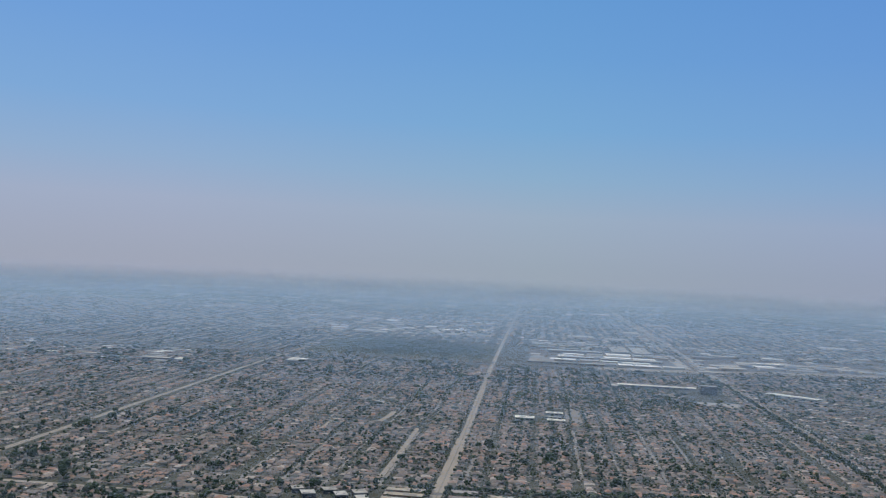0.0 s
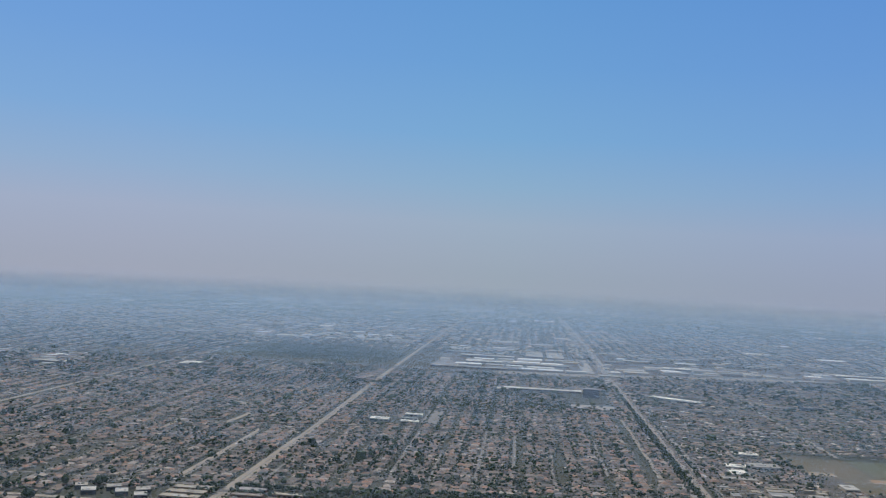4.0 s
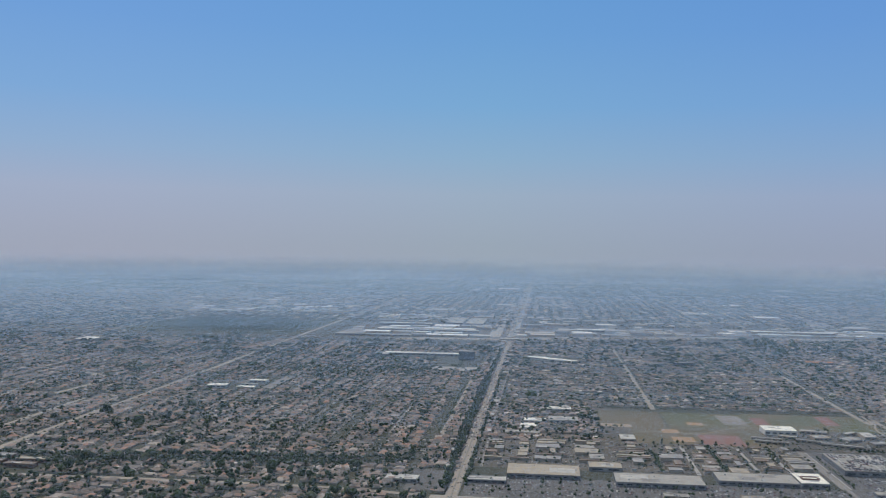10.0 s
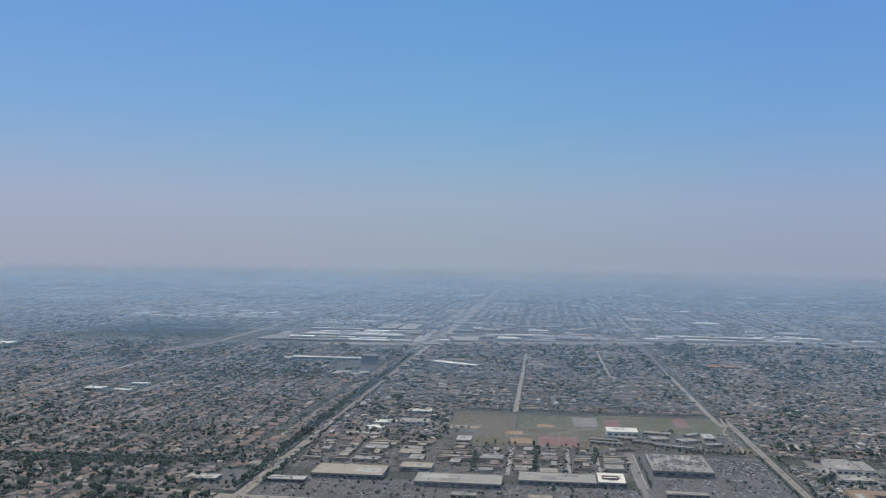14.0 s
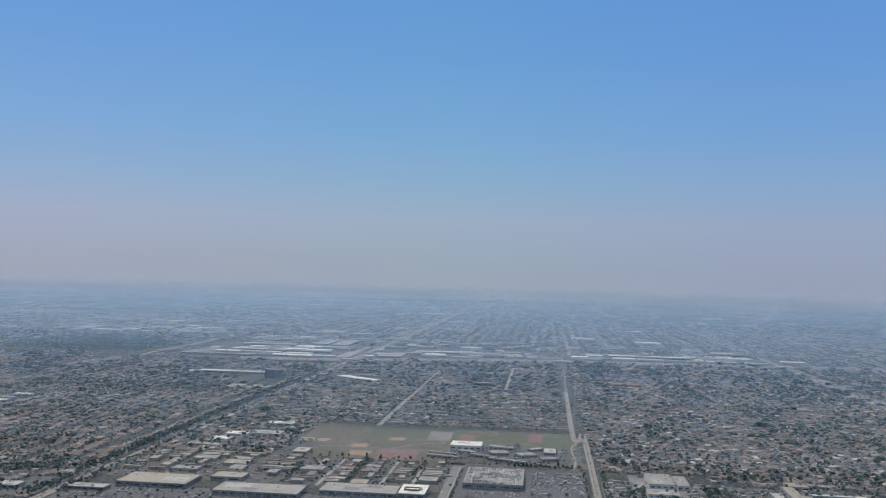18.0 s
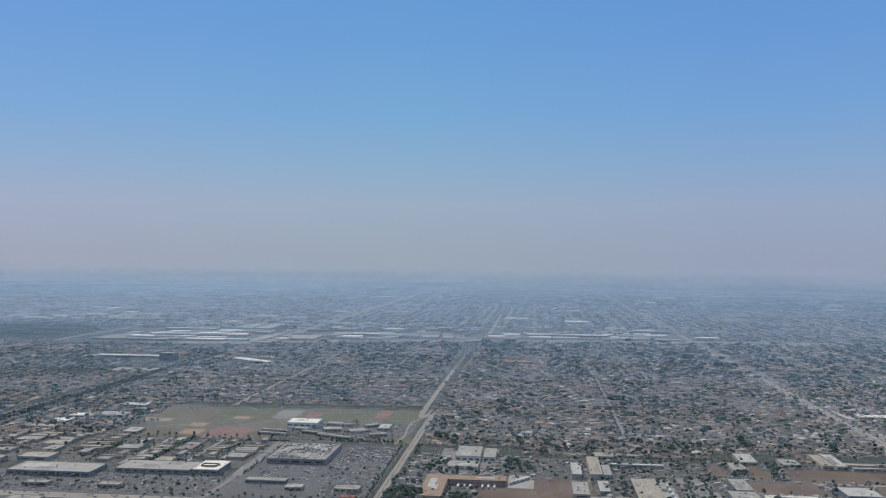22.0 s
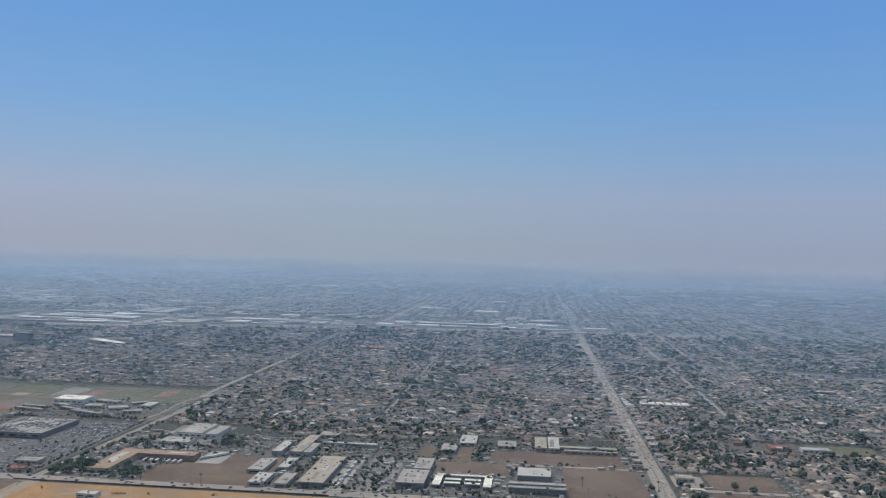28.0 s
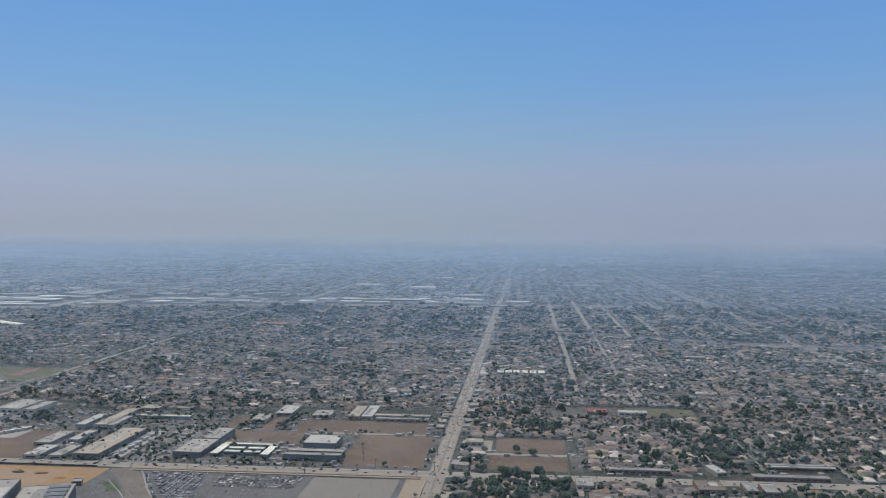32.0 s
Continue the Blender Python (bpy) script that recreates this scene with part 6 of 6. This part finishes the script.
# ---- cars ----
def car_template(l=1.75, w=0.72):
    prof = [(-0.5, 0.10), (-0.5, 0.27), (-0.36, 0.33), (-0.22, 0.36), (0.5, 0.30), (0.5, 0.10)]
    cab = [(-0.36, 0.34), (-0.24, 0.54), (0.16, 0.54), (0.32, 0.34)]
    def prism(pts, half, top_in):
        n = len(pts)
        zmax = max(z for _, z in pts)
        v = [(x * l, s * (half - (top_in if z > zmax - 0.02 else 0)), z) for s in (-1, 1) for x, z in pts]
        quads = [(k, (k + 1) % n, (k + 1) % n + n, k + n) for k in range(n)]
        return np.array(v), np.array(quads)
    bv_, bq = prism(prof, w / 2, 0.0)
    cv_, cq = prism(cab, w / 2 - 0.03, 0.07)
    return bv_, bq, np.array([(0, 1, 2, 3, 4, 5)]), np.array([(11, 10, 9, 8, 7, 6)]), cv_, cq, np.array([(0, 1, 2, 3)]), np.array([(7, 6, 5, 4)])


bv_, bq, be0, be1, cv2, cq2, ce0, ce1 = car_template()


def car_model():
    c = thing("car", "small parked car seen from high above", "car", 0, 0, 0, "cars in the nearest car park")
    part("body", mesh_from("body", bv_, [bq, be0, be1], [M["paint_o"]]), None, c)
    part("cabin", mesh_from("cabin", cv2, [cq2, ce0, ce1], [M["glass"]]), None, c)
    part("roof_panel", boxes([(-0.07, 0, 0.535, 0.66, 0.5, 0.03)]), M["paint_o"], c)
    a = np.linspace(0, 2 * math.pi, 9)[:-1]
    wv_ = np.concatenate([np.c_[np.cos(a) * 0.13, np.full(8, s * 0.06), np.sin(a) * 0.13] for s in (-1, 1)])
    wme = mesh_from("wheel", wv_, [np.array([(k, (k + 1) % 8, (k + 1) % 8 + 8, k + 8) for k in range(8)]), np.array([list(range(8))]), np.array([list(range(15, 7, -1))])], [M["tyre"]])
    for x, y in ((-0.55, -0.34), (-0.55, 0.34), (0.55, -0.34), (0.55, 0.34)):
        part("wheel", wme, None, c, loc=(x, y, 0.13))
    return c


def free(x, y, pad):
    """Clear of the larger buildings and the bare lots."""
    if any(x0 - pad < x < x1 + pad and y0 - pad < y < y1 + pad for _, _, _, x0, y0, x1, y1, *_ in BUILDINGS):
        return False
    return not any(m_ in ("vacant", "grass", "olive", "dirt") and x0 < x < x1 and y0 < y < y1 for x0, y0, x1, y1, _, m_, _, _ in LOTS)


# sheds, containers and yard clutter among the works
bits = []
for x, y in np.c_[r_.uniform(539, 838, 1000), r_.uniform(492, 606, 1000)]:
    if free(x, y, 2.0) and not (729 < x < 758 and 500 < y < 532):
        bits.append((x, y, 0, 0, r_.uniform(0.8, 3.6), r_.uniform(0.8, 3.0), r_.uniform(0.5, 1.5)))
for x, y in np.c_[r_.uniform(242, 526, 420), r_.uniform(558, 764, 420)]:
    if free(x, y, 1.6) and (x < 322 or y < 637 or (x > 436 and y < 700)) and not (450 < x < 496 and 560 < y < 620):
        bits.append((x, y, 0, r_.uniform(-0.4, 0.4), r_.uniform(0.8, 3.0), r_.uniform(0.8, 2.4), r_.uniform(0.5, 1.4)))
for x, y in np.c_[r_.uniform(850, 1090, 620), r_.uniform(395, 560, 620)]:
    if free(x, y, 1.0) and abs(y - CROSS_Y) > 6:
        bits.append((x, y, 0, r_.uniform(-0.2, 0.2), r_.uniform(0.9, 3.2), r_.uniform(0.9, 3.0), r_.uniform(0.4, 1.2)))
stuff("yard_clutter", BOXV, [SIDES, TOP], bits, [M["wall"], M["shop_roof"]], [np.zeros(4), np.ones(1)], "small sheds, containers and stores cluttering the yards", "sheds")

cars = []
def stalls(x0, x1, ys, fill, pitch=1.0, z=0.06, along="x"):
    for y in ys:
        for x in np.arange(x0, x1, pitch):
            if r_.random() < fill * (0.25 + 1.5 * max(0.0, 0.5 + noise.noise((x * 0.07, y * 0.09, z)) * 1.3) if fill < 0.6 else 1.0):
                cars.append((x, y + r_.normal(0, 0.05), z, math.pi / 2 + (math.pi if r_.random() < 0.5 else 0), 1, 1, 1) if along == "x" else (y + r_.normal(0, 0.05), x, z, (math.pi if r_.random() < 0.5 else 0), 1, 1, 1))


stalls(396, 476, np.repeat(np.arange(709, 756, 5.0), 2) + np.tile([0, 1.95], 10), 0.84, 0.98, 0.065, "y")
# none on the curving verge
outer = ((391, 401, 416, 428, 453, 478), (728, 734, 736, 733, 719, 706))
cars = [c for c in cars if np.interp(c[1], *outer) + 5.5 < c[0] < np.interp(c[1], (406, 466, 475), (753, 741, 739)) - 1.5]
for y in np.arange(398, 474, 1.25):
    if r_.random() < 0.7:
        cars.append((float(np.interp(y, *outer)) + 1.6, y, 0.065, 0.45, 1, 1, 1))
n_lot = len(cars)
stalls(746, 784, np.repeat(np.arange(457, 477, 5.2), 2) + np.tile([0, 1.95], 4), 0.62, 1.0, 0.07)
stalls(750, 784, np.repeat(np.arange(400, 455, 5.2), 2) + np.tile([0, 1.95], 11), 0.02, 1.0, 0.07)
n_near = len(cars)
for gx0, gx1, gy0, gy1, fl in ((245, 350, 400, 478, 0.34), (372, 470, 400, 478, 0.44), (244, 450, 496, 532, 0.22), (496, 526, 532, 580, 0.25), (496, 526, 580, 622, 0.6), (455, 490, 533, 564, 0.25), (500, 526, 505, 530, 0.25), (542, 551, 499, 544, 0.5)):
    stalls(gx0, gx1, np.repeat(np.arange(gy0, gy1, 5.4), 2) + np.tile([0, 1.95], len(np.arange(gy0, gy1, 5.4))), fl, 1.05)
# clear of the winding service road
cars = cars[:n_near] + [c for c in cars[n_near:] if not (400 < c[1] < 552 and abs(c[0] - np.interp(c[1], (405, 430, 455, 459, 468, 482, 520), (403, 409, 416, 431, 441, 445, 447.5))) < 2.2)]
stalls(458, 490, np.repeat(np.arange(571, 612, 4.6), 2) + np.tile([0, 1.95], 9), 0.55, 1.0, 3.21)
for ax in AVENUES[2:9]:
    for lane in ((-2.5, -1.2, 1.2, 2.5) if ax in (843.0, 235.0) else (-0.9, 0.9)):
        for y in np.cumsum(r_.uniform(4, 26 if ax in (843.0, 235.0) else 60, 150)) + 330:
            if y < 1900:
                cars.append((ax + lane - (8.5 if ax == 533.0 and y > 744 else 0), y, 0.1, math.pi / 2, 1, 1, 1))
for lane in (-2.2, -0.9, 0.9, 2.2):
    for x in np.cumsum(r_.uniform(5, 30, 90)) + 226:
        cars.append((x, CROSS_Y + lane, 0.13, 0, 1, 1, 1))
for x, y0_, y1_, w in STREETS_NS:
    for y in np.cumsum(r_.uniform(5, 22, 80)) + y0_:
        if y < min(y1_, 1000):
            cars.append((x + r_.choice([-1, 1]) * (w / 2 - 0.4), y, 0.1, math.pi / 2, 1, 1, 1))
for sx in np.linspace(-880, 1690, 300):
    for lane in (-8, -5, 5, 8):
        if r_.random() < 0.7:
            x = sx + r_.uniform(-5, 5)
            cars.append((x, np.interp(x, fwy_x, fwy_y) + lane, 0.5, 0.1, 1, 1, 1))
works_cars = np.c_[r_.uniform(540, 836, 760), r_.uniform(492, 606, 760)]
for x, y in works_cars:
    if free(x, y, 1.2):
        cars.append((x, y, 0.06, r_.choice([0, math.pi / 2]), 1, 1, 1))
for x, y in np.c_[r_.uniform(242, 446, 260), r_.uniform(556, 636, 260)]:
    if free(x, y, 1.2):
        cars.append((x, y, 0.06, r_.choice([0, math.pi / 2]), 1, 1, 1))
cars = np.array(cars)
cars = cars[np.r_[np.ones(n_near, dtype=bool), seen(cars[n_near:, 0], cars[n_near:, 1], 10)]]
car = car_model()
solo = np.r_[np.arange(0, n_lot, 3), np.arange(n_lot, n_near, 3)][:180]
for i, q in enumerate(solo):
    x, y, z, a = cars[q, :4]
    if i == 0:
        car.matrix_world = pose(x, y, z, 0, 0, math.degrees(a))
    else:
        copy_thing(car, pose(x, y, z, 0, 0, math.degrees(a)))
rest_cars = np.delete(cars, solo, axis=0)
tvc = np.concatenate([bv_, cv2])
close_ = rest_cars[:, 1] < 640
stuff("cars", tvc, [np.concatenate([bq, cq2 + 12, ce0 + 12, ce1 + 12]), np.concatenate([be0, be1])], rest_cars[close_], [M["paint"], M["glass"]],
      [np.r_[np.zeros(6), np.array([1, 0, 1, 1]), np.ones(2)], np.zeros(2)], "cars parked in lots and driving on the avenues", "cars")
far_cars = rest_cars[~close_]
far_cars[:, 4:7] = (1.7, 0.72, 0.48)
stuff("cars", BOXV * (1, 1, 1) + np.c_[np.r_[np.zeros(4), -0.16 * BOXV[4:, 0]], np.zeros(8), np.zeros(8)], [SIDES, TOP], far_cars, [M["paint"]], [np.zeros(4), np.zeros(1)], "far cars driving and parked on the streets", "cars")
# stall lines
ln = []
for y in np.arange(400, 478, 5.2):
    for x in np.arange(749.5, 786, 1.0):
        ln.append((x, y + 0.98, 0.062, 0, 0.035, 3.4, 0.008))
for x in np.arange(709, 755, 5.0):
    for y in np.arange(430, 477, 0.98):
        if not np.interp(y, *outer) + 5 < x < np.interp(y, (406, 466, 475), (753, 741, 739)):
            continue
        ln.append((x + 1.4, y - 0.49, 0.058, 0, 3.4, 0.035, 0.008))
stuff("stall_lines", BOXV, [SIDES, TOP], ln, [M["white_paint"]], [np.zeros(4), np.zeros(1)], "thin white stall lines painted on asphalt", "road markings")

# ---- lamp posts, machines, trailers ----
def lamp_post(x, y, h=3.8):
    p = thing("lamp_post", "tall thin steel lamp post in a car park", "lamp post", x, y, rng.uniform(0, 180), "lamp posts")
    part("base", boxes([(0, 0, 0, 0.35, 0.35, 0.35)]), M["concrete"], p)
    part("pole", boxes([(0, 0, 0.3, 0.10, 0.10, h)]), M["metal"], p)
    part("arm", boxes([(0, 0, h + 0.25, 1.4, 0.07, 0.07)]), M["metal"], p)
    for s in (-0.7, 0.7):
        part("lamp_head", boxes([(s, 0, h + 0.2, 0.4, 0.2, 0.09)]), M["dark_metal"], p)


for lx in (748, 766, 782, 800, 815):
    for ly in (412, 440, 468):
        lamp_post(lx, ly)
for lx in (741, 734):
    for ly in (440, 455, 468):
        lamp_post(lx, ly)
for lx, ly in ((505, 545), (515, 570), (505, 600), (470, 545), (300, 510), (340, 515), (400, 520), (430, 515), (300, 440), (330, 420), (390, 430), (430, 460)):
    lamp_post(lx, ly)


def trailer(x, y, turn):
    t = thing("trailer", "white lorry trailer parked in a yard", "trailer", x, y, turn, "trailers")
    part("box", boxes([(0, 0, 0.4, 5.0, 1.0, 1.1)]), M["white_wall"], t)
    part("chassis", boxes([(0, 0, 0.28, 4.8, 0.5, 0.12)]), M["dark_metal"], t)
    for wx in (-1.9, -1.4, 1.6):
        part("axle", boxes([(wx, 0, 0, 0.4, 0.9, 0.36)]), M["tyre"], t)


for k in range(7):
    trailer(572 + k * 3.2, 529.5, 90)
for k in range(5):
    trailer(600 + k * 2.2, 540 + k * 3, 70)
for k in range(6):
    trailer(683, 500 + k * 9, 80)


def digger(x, y, turn):
    d = thing("excavator", "yellow excavator on a dirt building site", "excavator", x, y, turn, "site machines")
    part("tracks", boxes([(0, -0.45, 0, 1.5, 0.3, 0.35), (0, 0.45, 0, 1.5, 0.3, 0.35)]), M["dark_metal"], d)
    part("cab", boxes([(0, 0, 0.35, 1.2, 0.9, 0.5), (0.25, 0.15, 0.85, 0.5, 0.45, 0.45)]), M["yellow_paint"], d)
    part("arm", boxes([(1.2, 0, 0.9, 1.4, 0.2, 0.2), (1.95, 0, 0.2, 0.2, 0.2, 0.9)]), M["yellow_paint"], d)
    part("bucket", boxes([(2.05, 0, 0.0, 0.4, 0.45, 0.3)]), M["metal"], d)


for x, y, a in ((612, 452, 20), (640, 466, 80), (652, 470, 200), (548, 470, 120), (600, 470, 300), (630, 473, 10), (625, 455, 140)):
    digger(x, y, a)
# soil heaps on the site
for k in range(26):
    s = r_.uniform(1.2, 4.5)
    v_, f_ = clump(700 + k)
    hp = new("soil_heap", mesh_from("soil_heap", v_ * (s, s * 0.7, s * 0.28), f_, [M["dirt"] if k % 3 else M["vacant"]]))
    hp.location = (r_.uniform(545, 684), r_.uniform(425, 474), 0)
    tagged(hp, "low heap of dug earth on a building site", "soil heap", "soil heaps")
# fence along the building site
fence = thing("site_fence", "dark mesh fence along a building site", "fence", 615, 482)
for k in range(60):
    part("fence_panel", boxes([(-87 + k * 2.6, 0, 0, 2.5, 0.08, 0.75)]), M["dark_metal"], fence)

# low walls along the tan bank
for y in (477.3, 480.4):
    wall_ = thing("retaining_wall", "long low dark retaining wall along a tan bank", "wall", 770, y, 0, "retaining walls")
    for k in range(16):
        part("panel", boxes([(-64 + k * 8.4, 0, 0.1, 8.3, 0.3, 0.3)]), M["rust_roof"], wall_)
verge_wall = thing("verge_wall", "pale low wall beside the avenue", "wall", 838.9, 435)
for k in range(9):
    part("panel", boxes([(0, -42 + k * 10, 0, 0.35, 9.9, 0.5)]), M["tan_wall"], verge_wall)

# tracks and graded patches on the building site
for k in range(16):
    x0, y0 = r_.uniform(545, 670), r_.uniform(405, 474)
    pts_ = [(x0, y0), (x0 + r_.uniform(8, 16), y0 + r_.uniform(-3, 3)), (x0 + r_.uniform(18, 30), y0 + r_.uniform(-6, 6))]
    strip("ground", [(min(px, 688), py) for px, py in pts_], r_.uniform(1.2, 4.5), 0.06 + 0.005 * k, M["tan_soil"] if k % 2 else M["clay"], "graded track across orange building-site dirt", "track")
